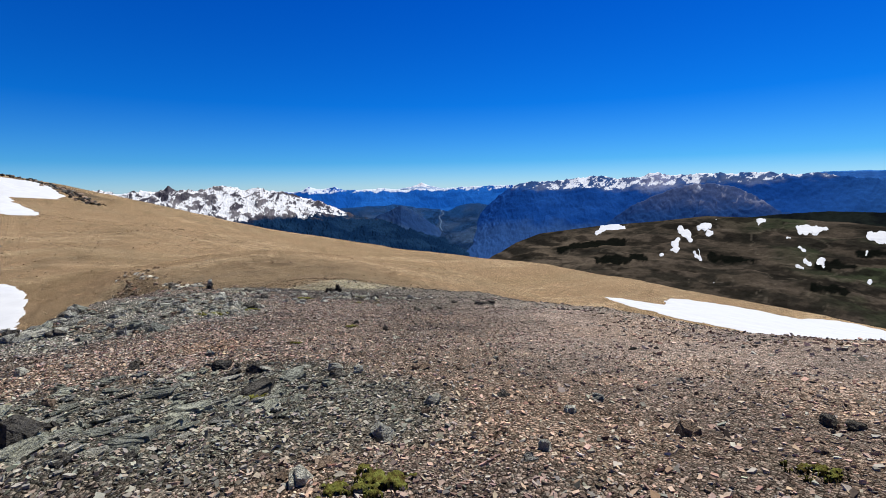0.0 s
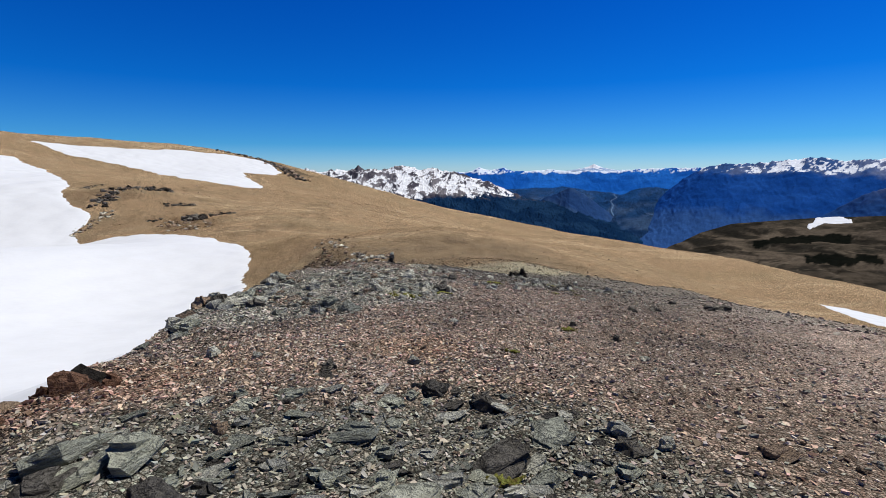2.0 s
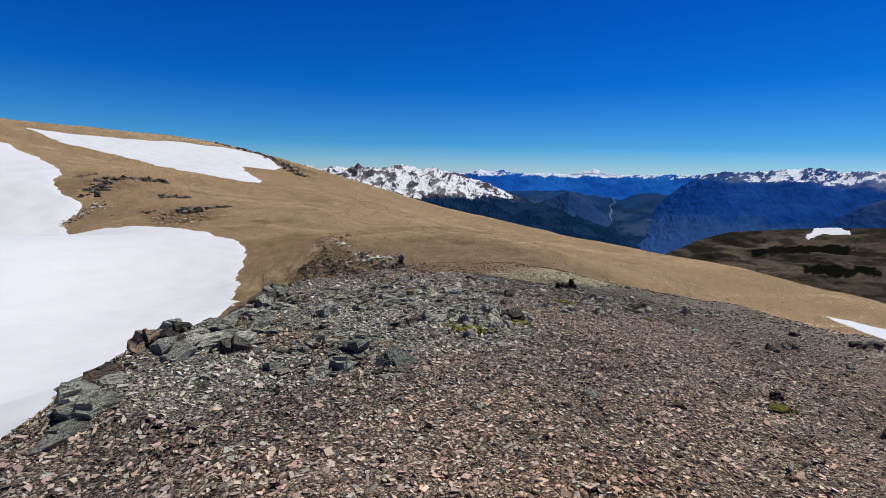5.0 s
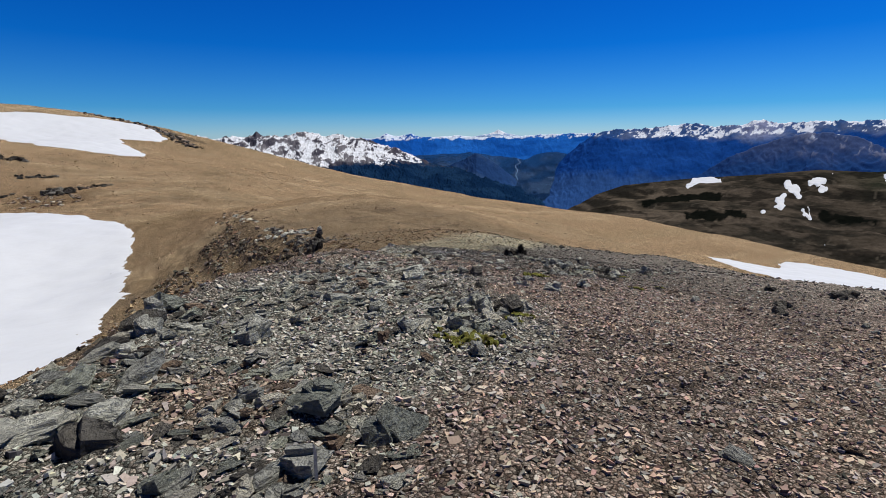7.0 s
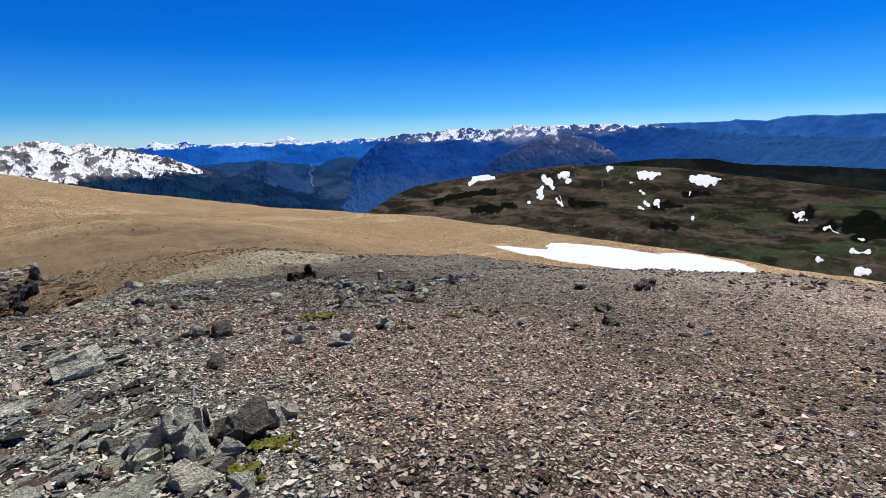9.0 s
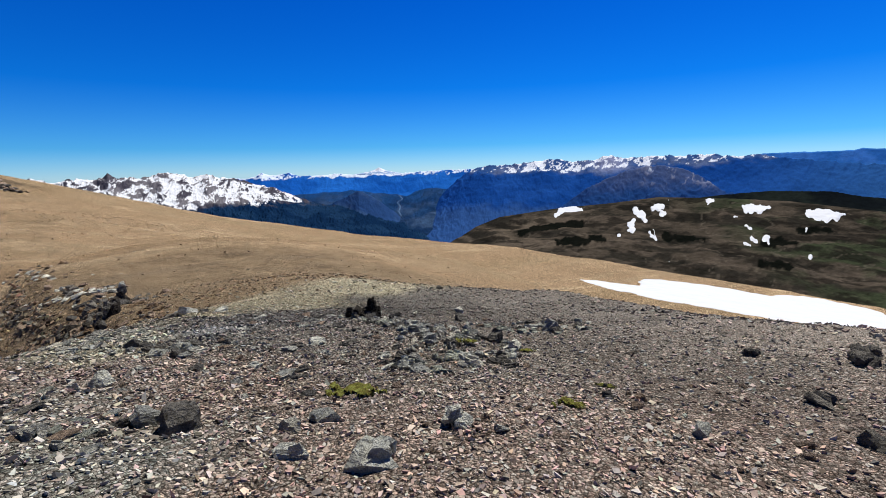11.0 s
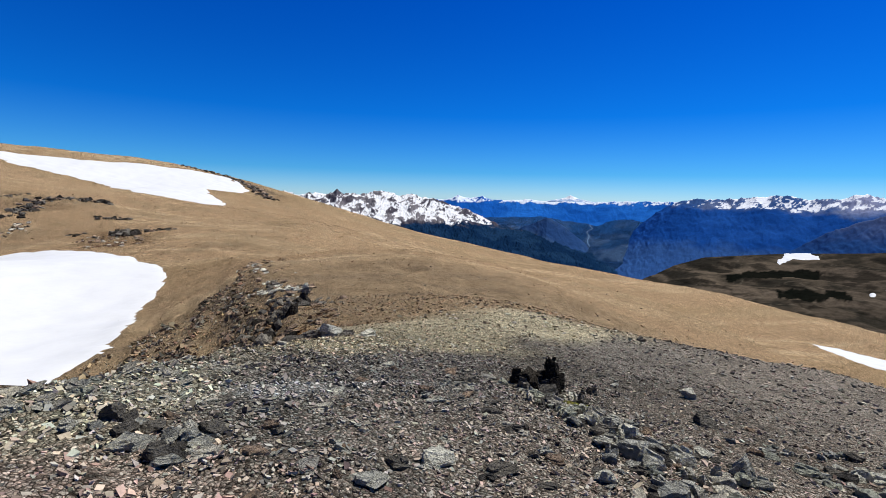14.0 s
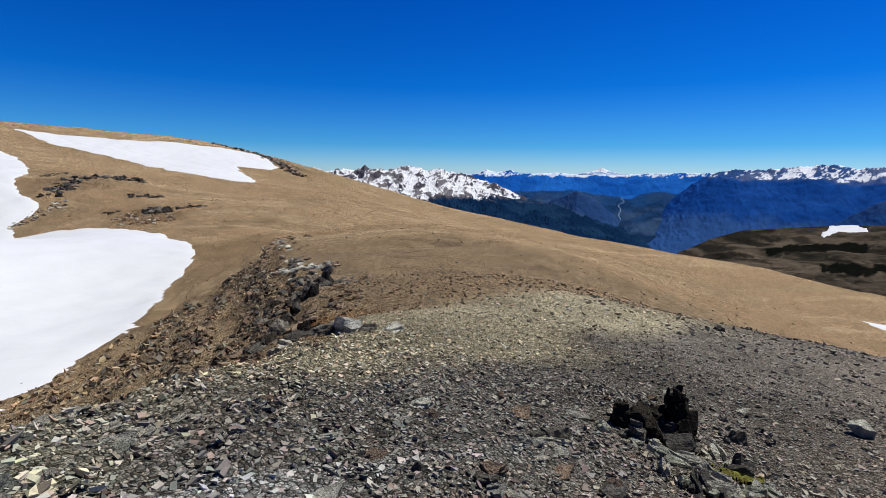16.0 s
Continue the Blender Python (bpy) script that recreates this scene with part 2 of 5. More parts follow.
def zone_colour(x, y):
    """The colour of the stone by place: pink gravel, grey crags, a charcoal band, a pale band, the tan hillside, then
    the valley blued by painted haze.
    """
    x, y = np.asarray(x, float), np.asarray(y, float)
    w = 0.9 * fbm(x / 2.2, y / 2.2, 3, 21)
    w2 = 3 * fbm(x / 9, y / 9, 3, 22)
    far = np.hypot(x, y)
    s = np.interp(y, LIP_Y, LIP_X) - x
    c = np.ones(x.shape + (3,)) * np.array(PINK)

    def lay(colour, weight):
        nonlocal c
        k = np.clip(weight, 0, 1)[..., None]
        c = c * (1 - k) + np.array(colour) * k

    lay((0.42, 0.32, 0.25), 0.6 * smooth(-0.1, 0.5, fbm(x / 3.5 + 8, y / 3.5, 3, 25)))
    lay((0.46, 0.337, 0.258), 0.8 * smooth(8, 4, y + w))
    lay((0.26, 0.215, 0.19), 0.6 * smooth(0.05, 0.5, fbm(x / 2.6 - 5, y / 2.6, 3, 26)))
    lay(GREEN_GREY, smooth(1.15, 0.6, np.hypot((x + 3.0) / 2.9, (y - 4.9) / 2.2) + 0.3 * w))
    lay((0.45, 0.29, 0.20), 0.4 * smooth(1.0, 0.5, np.hypot((x + 4.1) / 0.9, (y - 8.3) / 1.0) + 0.3 * w))
    lay((0.31, 0.18, 0.135), 0.5 * smooth(1.0, 0.4, np.hypot((x + 6.8) / 1.0, (y - 5.6) / 1.3) + 0.3 * w))
    lay((0.38, 0.36, 0.315), smooth(1.15, 0.7, np.hypot((x + 7.9 - 0.2 * (y - 13)) / 2.5, (y - 13) / 4.4) + 0.3 * w))
    lay((0.3, 0.19, 0.13), 0.5 * smooth(1.0, 0.4, np.hypot((x + 8.0) / 0.9, (y - 11.0) / 0.7) + 0.4 * w))
    lay((0.30, 0.262, 0.225), 0.9 * smooth(17.6, 20.5, y + w))
    lay((0.19, 0.18, 0.165), 0.85 * smooth(-5.0, -7.8, x - 0.32 * (y - 21) + 0.9 * w) * smooth(19.2, 21.2, y + 0.9 * w))
    lay((0.40, 0.40, 0.39), 0.7 * smooth(1.0, 0.5, np.hypot((x + 8.0 - 0.7 * (y - 22)) / 0.35, (y - 22) / 1.8) + 0.4 * w))
    lay((0.20, 0.18, 0.157), 0.75 * smooth(23, 28, y + w))
    front = y - 1.1 * x
    start = np.interp(x, (-11, -8.6, -7, -4), (31.5, 32.4, 35.5, 39.0))
    lay((0.45, 0.40, 0.28), 0.95 * smooth(-0.8, 3.6, front - start + 1.8 * w) * smooth(-1.0, -5.0, x + w))
    lay((0.40, 0.375, 0.29), 0.8 * smooth(1.0, 0.6, np.hypot((x + 9.6) / 1.5, (y - 20.8) / 1.5) + 0.3 * w))
    lay((0.35, 0.258, 0.165), smooth(43.5, 49, front + 0.8 * w + 0.3 * w2))
    lay((0.30, 0.165, 0.075), 0.85 * smooth(1.0, 0.4, np.hypot((x + 12.9 + 0.62 * (y - 29.5)) / 0.9, (y - 29.5) / 4.2) + 0.35 * w))
    lay((0.40, 0.295, 0.185), smooth(0.3, 2.2, s + 0.4 * w) * smooth(62, 45, y + w2))
    lay((0.26, 0.145, 0.07), 0.7 * smooth(1.0, 0.4, np.hypot((x + 14.5) / 2.2, (y - 31.5) / 3.0) + 0.3 * w))
    beds = ledges(x, y)
    lay((0.13, 0.11, 0.095), 0.75 * smooth(0.42, 0.62, beds) * smooth(0.3, 2.0, s) * (0.35 + 0.65 * smooth(13, 7, s)) * smooth(66, 48, y))
    lay((0.40, 0.31, 0.20), 0.6 * smooth(0.36, 0.2, beds) * smooth(0.3, 2.0, s) * smooth(70, 48, y))
    lay(TAN, 0.75 * smooth(11, 22, s + 0.4 * w2) * smooth(8, 30, y + s))
    lay(TAN, smooth(55, 85, far + 2 * w2))
    # thin terraces and trodden lines along the tan slope
    along, across = 0.78 * x + 0.62 * y, -0.62 * x + 0.78 * y
    streak = fbm(along / 80, across / 4.0, 4, 29)
    broad = fbm(along / 160, across / 26, 4, 30)
    lay((0.62, 0.47, 0.30), 0.75 * smooth(0.2, 0.55, streak) * smooth(45, 80, far))
    lay((0.37, 0.265, 0.155), 0.5 * smooth(0.0, 0.6, broad) * smooth(45, 80, far))
    lay((0.33, 0.245, 0.15), 0.4 * smooth(0.15, 0.6, fbm(x / 17, y / 17, 4, 34)) * smooth(45, 80, far) * smooth(-20, -70, x))
    lay((0.26, 0.20, 0.14), 0.55 * smooth(-0.1, 0.5, fbm(along / 12, across / 3.5, 5, 37, 0.6)) * smooth(38, 46, front) * smooth(95, 55, far) * smooth(12, -4, x))
    lay((0.24, 0.18, 0.12), 0.45 * smooth(0.0, 0.5, fbm(x / 7, y / 7, 5, 38, 0.65)) * smooth(-55, -80, x) * smooth(230, 130, far))
    lay((0.22, 0.145, 0.085), 0.7 * smooth(1.0, 0.3, np.hypot((x + 112) / 16, (y - 102) / 12) + 0.25 * w))
    lay((0.20, 0.14, 0.09), 0.6 * smooth(1.0, 0.3, np.hypot((x + 158) / 14, (y - 116) / 20) + 0.25 * w))
    lay((0.14, 0.11, 0.085), 0.8 * smooth(1.0, 0.4, np.hypot((x + 252) / 48, (y - 318) / 10 + 0.55 * (x + 252) / 48 - 0.4) + 0.1 * w))
    c = c * (1.08 - 0.22 * smooth(36, 50, front))[..., None]
    # Far valley floor: haze put into the colour, bluer with distance.
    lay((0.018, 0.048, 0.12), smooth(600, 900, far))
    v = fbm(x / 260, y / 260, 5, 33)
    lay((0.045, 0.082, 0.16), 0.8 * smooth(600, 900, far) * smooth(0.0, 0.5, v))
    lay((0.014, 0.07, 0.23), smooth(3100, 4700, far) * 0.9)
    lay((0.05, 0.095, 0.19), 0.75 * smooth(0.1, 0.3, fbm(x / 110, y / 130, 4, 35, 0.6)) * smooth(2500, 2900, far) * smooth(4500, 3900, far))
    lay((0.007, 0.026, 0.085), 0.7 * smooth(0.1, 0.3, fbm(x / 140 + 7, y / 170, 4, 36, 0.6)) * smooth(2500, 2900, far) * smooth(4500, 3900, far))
    return c


# ---- the ground: one sheet to the horizon ----
STRAIGHT = np.array([(0, 0), (-6, 8), (-4.8, 14.5), (-6.4, 20.2), (-7.5, 24)], float)


def off_line(x, y):
    """Distance from the walked line."""
    best = np.full(np.shape(x), 1e9)
    for (ax, ay), (bx, by) in zip(STRAIGHT, STRAIGHT[1:]):
        t = np.clip(((x - ax) * (bx - ax) + (y - ay) * (by - ay)) / ((bx - ax) ** 2 + (by - ay) ** 2), 0, 1)
        best = np.minimum(best, np.hypot(x - ax - t * (bx - ax), y - ay - t * (by - ay)))
    return best


def build_ground():
    az = np.radians(np.concatenate([np.arange(-180, -64, 4.0), np.arange(-64, 72, 0.35), np.arange(72, 181, 4.0)]))
    r = np.concatenate([[0.0, 1.5, 3.0], 4.2 * 1.0095 ** np.arange(0, 285), 62 * 1.018 ** np.arange(0, 137), 716 * 1.02 ** np.arange(0, 101)])
    r = np.unique(np.round(r, 3))
    rr, aa = np.meshgrid(r, az, indexing="ij")
    x, y = 2 - rr * np.sin(aa), -7 + rr * np.cos(aa)
    z = fine(x, y)
    me = mesh_from("ground", np.stack([x, y, z], -1).reshape(-1, 3), grid_faces(len(r), len(az))[:, ::-1])
    gap_shade = 1 - 0.42 * smooth(9, 4, off_line(x, y))  # shade between the loose chips, painted darker near the walked line
    tint(me, (zone_colour(x, y) * gap_shade[..., None]).reshape(-1, 3))
    me.materials.append(GROUND)
    return tagged(new("ground", me), "bare stony mountainside of pink, grey and tan gravel", "ground", kind="structure")


build_ground()


# ---- snow fields lying on the ground ----
def inside(px, py, outline):
    """Signed distance to a closed outline, positive within."""
    pts = np.array(outline, float)
    best, within = np.full(px.shape, 1e9), np.zeros(px.shape, bool)
    for (ax, ay), (bx, by) in zip(pts, np.roll(pts, -1, 0)):
        dx, dy = bx - ax, by - ay
        t = np.clip(((px - ax) * dx + (py - ay) * dy) / (dx * dx + dy * dy), 0, 1)
        best = np.minimum(best, np.hypot(px - ax - t * dx, py - ay - t * dy))
        cross = ((ay > py) != (by > py)) & (px < dx * (py - ay) / (dy if dy else 1e-9) + ax)
        within ^= cross
    return np.where(within, best, -best)


def snow_field(outline, cell, deep, ragged, label, seed):
    """A sheet of old snow with a ragged, thinning edge that lies on the land."""
    pts = np.array(outline, float)
    (x0, y0), (x1, y1) = pts.min(0) - 3 * ragged, pts.max(0) + 3 * ragged
    x, y = np.meshgrid(np.arange(x0, x1, cell), np.arange(y0, y1, cell), indexing="ij")
    s = inside(x, y, outline) + ragged * (fbm(x / (6 * ragged), y / (6 * ragged), 4, seed))
    base = land(x, y)
    z = base + np.where(s > 0, deep * (1 - np.exp(-s / (2.5 * ragged + 1))) + 0.06, s * 0.4) + 0.1 * fbm(x / 14, y / 14, 3, seed + 3) * smooth(0, 6, s)
    keep = s > -1.6 * cell
    faces = grid_faces(*x.shape)
    faces = faces[keep.ravel()[faces].all(1)]
    used = np.unique(faces)
    index = np.zeros(x.size, np.int64)
    index[used] = np.arange(len(used))
    me = mesh_from("snow_field", np.stack([x, y, z], -1).reshape(-1, 3)[used], index[faces])
    me.materials.append(SNOW)
    return tagged(new("snow_field", me), label, "snow", "old snow on the mountainside")


BOWL = ([(-312, 175), (-248, 151), (-203, 129), (-179, 116), (-163, 103), (-152, 98.5), (-142, 97), (-138, 93), (-133.5, 86.5), (-123, 81), (-120, 87), (-107, 90.5), (-87, 84),
         (-73, 79), (-66, 74), (-60.5, 68), (-56, 61.5), (-54.3, 58.3), (-50, 55), (-42.8, 46), (-42, 43.4), (-36.5, 37), (-31.5, 31.7), (-27, 25), (-20.5, 16.5), (-14.2, 12.2), (-11.4, 8.5), (-9.6, 3), (-9, -8), (-26, -30), (-70, -40), (-150, -20), (-280, 60)])
snow_field(BOWL, 0.9, 0.4, 0.7, "deep white snow filling the bowl below the ridge", 41)
snow_field([(-360, 211), (-350, 236), (-327, 274), (-312, 295), (-297, 312), (-286, 322), (-262, 322), (-237, 303), (-231.5, 288), (-237.5, 275), (-242, 269.5), (-231, 260),
            (-206, 246), (-186, 217), (-213, 222), (-236, 214), (-280, 225), (-305, 217), (-323, 210), (-347, 214)],
           1.1, 0.5, 1.2, "long white snow field high on the tan slope", 42)
snow_field([(80, 238), (90, 238), (99, 233), (108, 231), (114.5, 245), (120, 250), (133, 242), (157, 233), (169, 222), (186, 231), (198, 222), (200, 205), (190, 186), (170, 160), (150, 146), (130, 150), (118, 162), (110, 178), (98, 190), (91, 205), (84, 220)],
           0.8, 0.4, 0.8, "white snow strip on the falling tan slope", 43)


# ---- far country ----
def polar_mesh(name, az, far, elevation_z):
    """A sheet over bearings (degrees to the left) and distances from the start."""
    dd, aa = np.meshgrid(far, np.radians(az), indexing="ij")
    x, y = -dd * np.sin(aa), dd * np.cos(aa)
    z = elevation_z(np.degrees(aa), dd, x, y)
    return mesh_from(name, np.stack([x, y, z], -1).reshape(-1, 3), grid_faces(len(far), len(az))[:, ::-1]), x, y, z


def crest_of(profile):
    az, el = zip(*sorted(profile))
    return lambda a: np.interp(a, az, el)


def upright(x, y, z):
    """How level a sheet lies at each corner: 1 flat, 0 sheer."""
    p = np.stack([x, y, z], -1)
    n = np.cross(np.gradient(p, axis=0), np.gradient(p, axis=1))
    return np.abs(n[..., 2]) / np.maximum(np.linalg.norm(n, axis=-1), 1e-9)


def blend(a, b, k):
    """Colour a, with colour b where k is 1."""
    k = np.clip(k, 0, 1)[..., None]
    return np.asarray(a) * (1 - k) + np.asarray(b) * k


def painted(name, scale, strength, relief):
    """Distant land by corner colours, any haze tint included, broken up by a fine grain."""
    m, n, l, b = material(name, 0.95)
    at = n.new("ShaderNodeAttribute")
    at.attribute_name = "rock"
    grain = noise_node(n, l, scale, 8, 0.75)
    l.new(mix(n, l, "MULTIPLY", strength, at.outputs["Color"], ramp(n, l, grain.outputs["Fac"], (0.34, GREY3(0.5)), (0.5, GREY3(1.0)), (0.66, GREY3(1.5))).outputs["Color"]), b.inputs["Base Color"])
    bump(n, l, b, grain.outputs["Fac"], 0.6, relief)
    return m


def mountains(name, label, profile, near, crest, back, foot, rib, amp, teeth, seed, paint, mat, step=0.06, rows=84):
    """A range that climbs from its foot to a crest with the given skyline (bearing and elevation, in degrees), cut by gullies
    a rib apart (in degrees). paint(bearing, elevation, rib 0..1, level 0..1, share of the climb, x, y) colours it."""
    top = crest_of(profile)
    az = np.arange(min(p[0] for p in profile), max(p[0] for p in profile), step)
    far = np.concatenate([near + (crest - near) * np.linspace(0, 1, rows) ** 0.75, np.linspace(crest, back, 6)[1:]])
    kept = {}

    def height(a, d, x, y):
        u = np.clip((d - near) / (crest - near), 0, 1)
        zc = np.tan(np.radians(top(a))) * crest
        z = foot + (zc - foot) * (0.32 * u + 0.68 * u**1.45)
        el = np.degrees(np.arctan2(z, d))
        wa, we = a + 0.5 * rib * fbm(a / rib, el / rib, 3, seed + 3), el + 0.4 * rib * fbm(a / rib + 9, el / rib, 3, seed + 4)
        big = ridged((wa + 0.55 * we) / rib / 1.5, we / rib / 1.6, 3, seed + 9, 0.5)
        small = ridged((wa - 0.8 * we) / rib * 1.4, we / rib * 0.9, 3, seed + 19, 0.55)
        r = 0.6 * big + 0.4 * small
        z = z + amp * (r - 0.42) * np.sin(np.pi * np.clip(u, 0.0, 0.93)) ** 0.6
        z = z + teeth * (ridged((a + 0.4 * el) / 0.9, el / 0.8, 4, seed + 20, 0.6) - 0.55) * smooth(0.6, 1.0, u)
        end = smooth(0, 3.0, np.minimum(a - az[0], az[-1] - a))
        z = np.where(u < 1, foot + (z - foot) * (0.25 + 0.75 * end), z) - np.clip(d - crest, 0, None) * 0.7 - 60 * (1 - end)
        kept.update(a=a, d=d, r=r, u=u)
        return z
    me, x, y, z = polar_mesh(name, az, far, height)
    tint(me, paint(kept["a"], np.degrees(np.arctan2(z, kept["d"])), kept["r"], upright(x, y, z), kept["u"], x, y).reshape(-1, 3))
    me.materials.append(mat)
    return tagged(new(name, me), label, "mountain", kind="structure")


def snow_cover(where, level, r, x, y, cover, grain, seed):
    """Where snow lies: the gentler, hollower share of the ground."""
    score = 0.7 * level / max(np.std(level), 1e-6) - 0.9 * r / max(np.std(r), 1e-6) + 0.55 * fbm(x / grain, y / grain, 4, seed, 0.6) / 0.35
    here = where > 0.5
    limit = np.quantile(score[here], 1 - cover) if here.any() else 9.0
    return smooth(limit - 0.12, limit + 0.12, score) * smooth(0.35, 0.65, where)


PURE_SNOW = (0.74, 0.76, 0.80)


def paint_snowy(a, el, r, level, u, x, y):
    line_el = np.interp(a, (-7, 3, 8, 11, 13.5, 20, 24, 28, 32, 38), (-5.5, -4.2, -3.15, -2.9, -2.75, -2.8, -3.4, -3.2, -2.3, -1.6))
    wild = fbm(x / 60, y / 60, 4, 105, 0.6)
    high = smooth(-0.25, 0.25, el - line_el - 0.5 * wild + 1.0 * (0.5 - r))
    rock = blend((0.062, 0.058, 0.075), (0.17, 0.16, 0.175), smooth(-0.2, 0.5, fbm(x / 90, y / 90, 4, 106)))
    # Forest navy holds the haze of distance in its colour.
    hazy_wood = blend((0.0040, 0.017, 0.05), (0.0085, 0.029, 0.072), smooth(-0.1, 0.6, fbm(x / 130, y / 130, 5, 107, 0.6)))
    c = blend(hazy_wood, rock, smooth(-0.1, 0.5, el - line_el + 0.35 + 0.5 * wild - 0.2 * smooth(15, 6, a)))
    return blend(c, PURE_SNOW, snow_cover(high, level, r, x, y, 0.60, 40, 108))


def paint_blue(a, el, r, level, u, x, y):
    line_el = np.interp(a, (-66, -40, -33, -24, -17, -10, -7, 0), (1.6, 0.9, 0.2, -0.05, -0.4, -0.35, 0.0, 0.5))
    wild = fbm(x / 110, y / 110, 4, 155, 0.6)
    high = smooth(-0.2, 0.2, el - line_el + 0.3 * wild + 0.5 * (0.45 - r))
    peak = np.exp(-(((a + 23.6) / 1.7) ** 2))
    # Rock and forest painted blue in place of haze.
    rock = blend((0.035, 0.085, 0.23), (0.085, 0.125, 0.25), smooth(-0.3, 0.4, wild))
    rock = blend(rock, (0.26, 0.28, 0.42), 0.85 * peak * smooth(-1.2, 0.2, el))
    # Ribs paler than gullies: slope shading put into the forest colour.
    hazy_wood = blend((0.006, 0.044, 0.205), (0.010, 0.060, 0.255), smooth(-0.3, 0.5, fbm(x / 260, y / 260, 4, 156) + 0.5 * (r - 0.45)))
    hazy_wood = blend(hazy_wood, (0.032, 0.08, 0.20), 0.6 * smooth(-3.6, -5.2, el + 0.5 * wild))
    hazy_wood = blend(hazy_wood, (0.022, 0.085, 0.235), 0.8 * smooth(-34, -50, a))
    c = blend(hazy_wood, rock, smooth(-0.55, 0.1, el - line_el + 0.35 * wild + 0.9 * peak))
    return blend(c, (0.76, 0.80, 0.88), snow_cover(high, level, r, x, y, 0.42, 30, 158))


def paint_far(a, el, r, level, u, x, y):
    # Haze of distance painted in: slopes saturated blue, snow bluish.
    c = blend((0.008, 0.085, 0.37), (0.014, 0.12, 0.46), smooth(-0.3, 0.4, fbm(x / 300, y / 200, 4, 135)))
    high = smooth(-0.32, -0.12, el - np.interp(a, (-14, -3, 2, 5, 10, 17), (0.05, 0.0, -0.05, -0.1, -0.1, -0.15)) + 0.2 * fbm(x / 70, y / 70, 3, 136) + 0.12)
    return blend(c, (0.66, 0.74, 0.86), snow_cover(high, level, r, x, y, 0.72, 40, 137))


def paint_ravined(a, el, r, level, u, x, y):
    wild = fbm(x / 80, y / 80, 4, 205, 0.6)
    # Haze blue mixed into the purple-grey rock and its pale ravines.
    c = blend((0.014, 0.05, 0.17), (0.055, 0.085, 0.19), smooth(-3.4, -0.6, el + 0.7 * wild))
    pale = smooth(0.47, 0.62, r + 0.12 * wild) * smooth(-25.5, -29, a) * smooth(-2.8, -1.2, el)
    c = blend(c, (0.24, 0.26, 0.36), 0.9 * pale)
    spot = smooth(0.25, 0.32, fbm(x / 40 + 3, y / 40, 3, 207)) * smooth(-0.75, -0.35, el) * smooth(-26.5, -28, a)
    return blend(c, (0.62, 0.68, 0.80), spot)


def paint_plain(low, high, seed):
    def paint(a, el, r, level, u, x, y):
        return blend(low, high, smooth(-0.3, 0.5, fbm(x / 150, y / 150, 4, seed, 0.6) + 0.8 * (r - 0.45)))
    return paint


FAR_MAT, NEAR_MAT = painted("distant_slopes", 0.02, 0.35, 4.0), painted("wooded_slopes", 0.05, 0.55, 3.0)
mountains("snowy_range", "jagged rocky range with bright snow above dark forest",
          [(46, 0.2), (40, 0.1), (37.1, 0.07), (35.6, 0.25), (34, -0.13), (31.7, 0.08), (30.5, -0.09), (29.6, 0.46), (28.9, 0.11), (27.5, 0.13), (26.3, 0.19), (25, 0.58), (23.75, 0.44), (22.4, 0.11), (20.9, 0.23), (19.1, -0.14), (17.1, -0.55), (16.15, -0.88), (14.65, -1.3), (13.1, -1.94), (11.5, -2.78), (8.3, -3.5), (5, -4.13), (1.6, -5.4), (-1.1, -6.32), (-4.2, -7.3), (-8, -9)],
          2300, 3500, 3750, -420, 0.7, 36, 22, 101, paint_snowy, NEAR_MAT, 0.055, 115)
mountains("far_range", "distant range, painted haze blue, with a line of snow",
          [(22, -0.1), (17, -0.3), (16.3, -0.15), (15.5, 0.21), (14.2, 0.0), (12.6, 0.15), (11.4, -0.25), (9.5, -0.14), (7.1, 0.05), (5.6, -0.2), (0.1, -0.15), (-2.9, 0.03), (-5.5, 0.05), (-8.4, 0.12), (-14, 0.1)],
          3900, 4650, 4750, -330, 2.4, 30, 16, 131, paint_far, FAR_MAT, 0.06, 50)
mountains("blue_range", "long forested range, painted haze blue, with snowy tops",
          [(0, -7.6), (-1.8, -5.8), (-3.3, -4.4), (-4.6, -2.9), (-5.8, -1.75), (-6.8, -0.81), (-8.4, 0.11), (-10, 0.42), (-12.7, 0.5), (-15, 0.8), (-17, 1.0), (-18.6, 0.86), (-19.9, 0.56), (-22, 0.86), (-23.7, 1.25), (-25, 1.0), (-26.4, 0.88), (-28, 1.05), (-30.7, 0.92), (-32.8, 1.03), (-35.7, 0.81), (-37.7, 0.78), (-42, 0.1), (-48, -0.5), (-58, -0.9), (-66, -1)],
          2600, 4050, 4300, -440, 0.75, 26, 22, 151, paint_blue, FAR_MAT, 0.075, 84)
mountains("ravined_peak", "ravined purple-grey mountain, tinted by painted haze, before the blue range",
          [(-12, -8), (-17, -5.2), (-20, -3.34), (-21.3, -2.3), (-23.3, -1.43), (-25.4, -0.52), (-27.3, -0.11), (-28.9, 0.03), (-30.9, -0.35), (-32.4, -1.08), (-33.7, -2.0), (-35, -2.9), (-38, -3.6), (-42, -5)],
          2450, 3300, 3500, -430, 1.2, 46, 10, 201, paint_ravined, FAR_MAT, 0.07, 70)
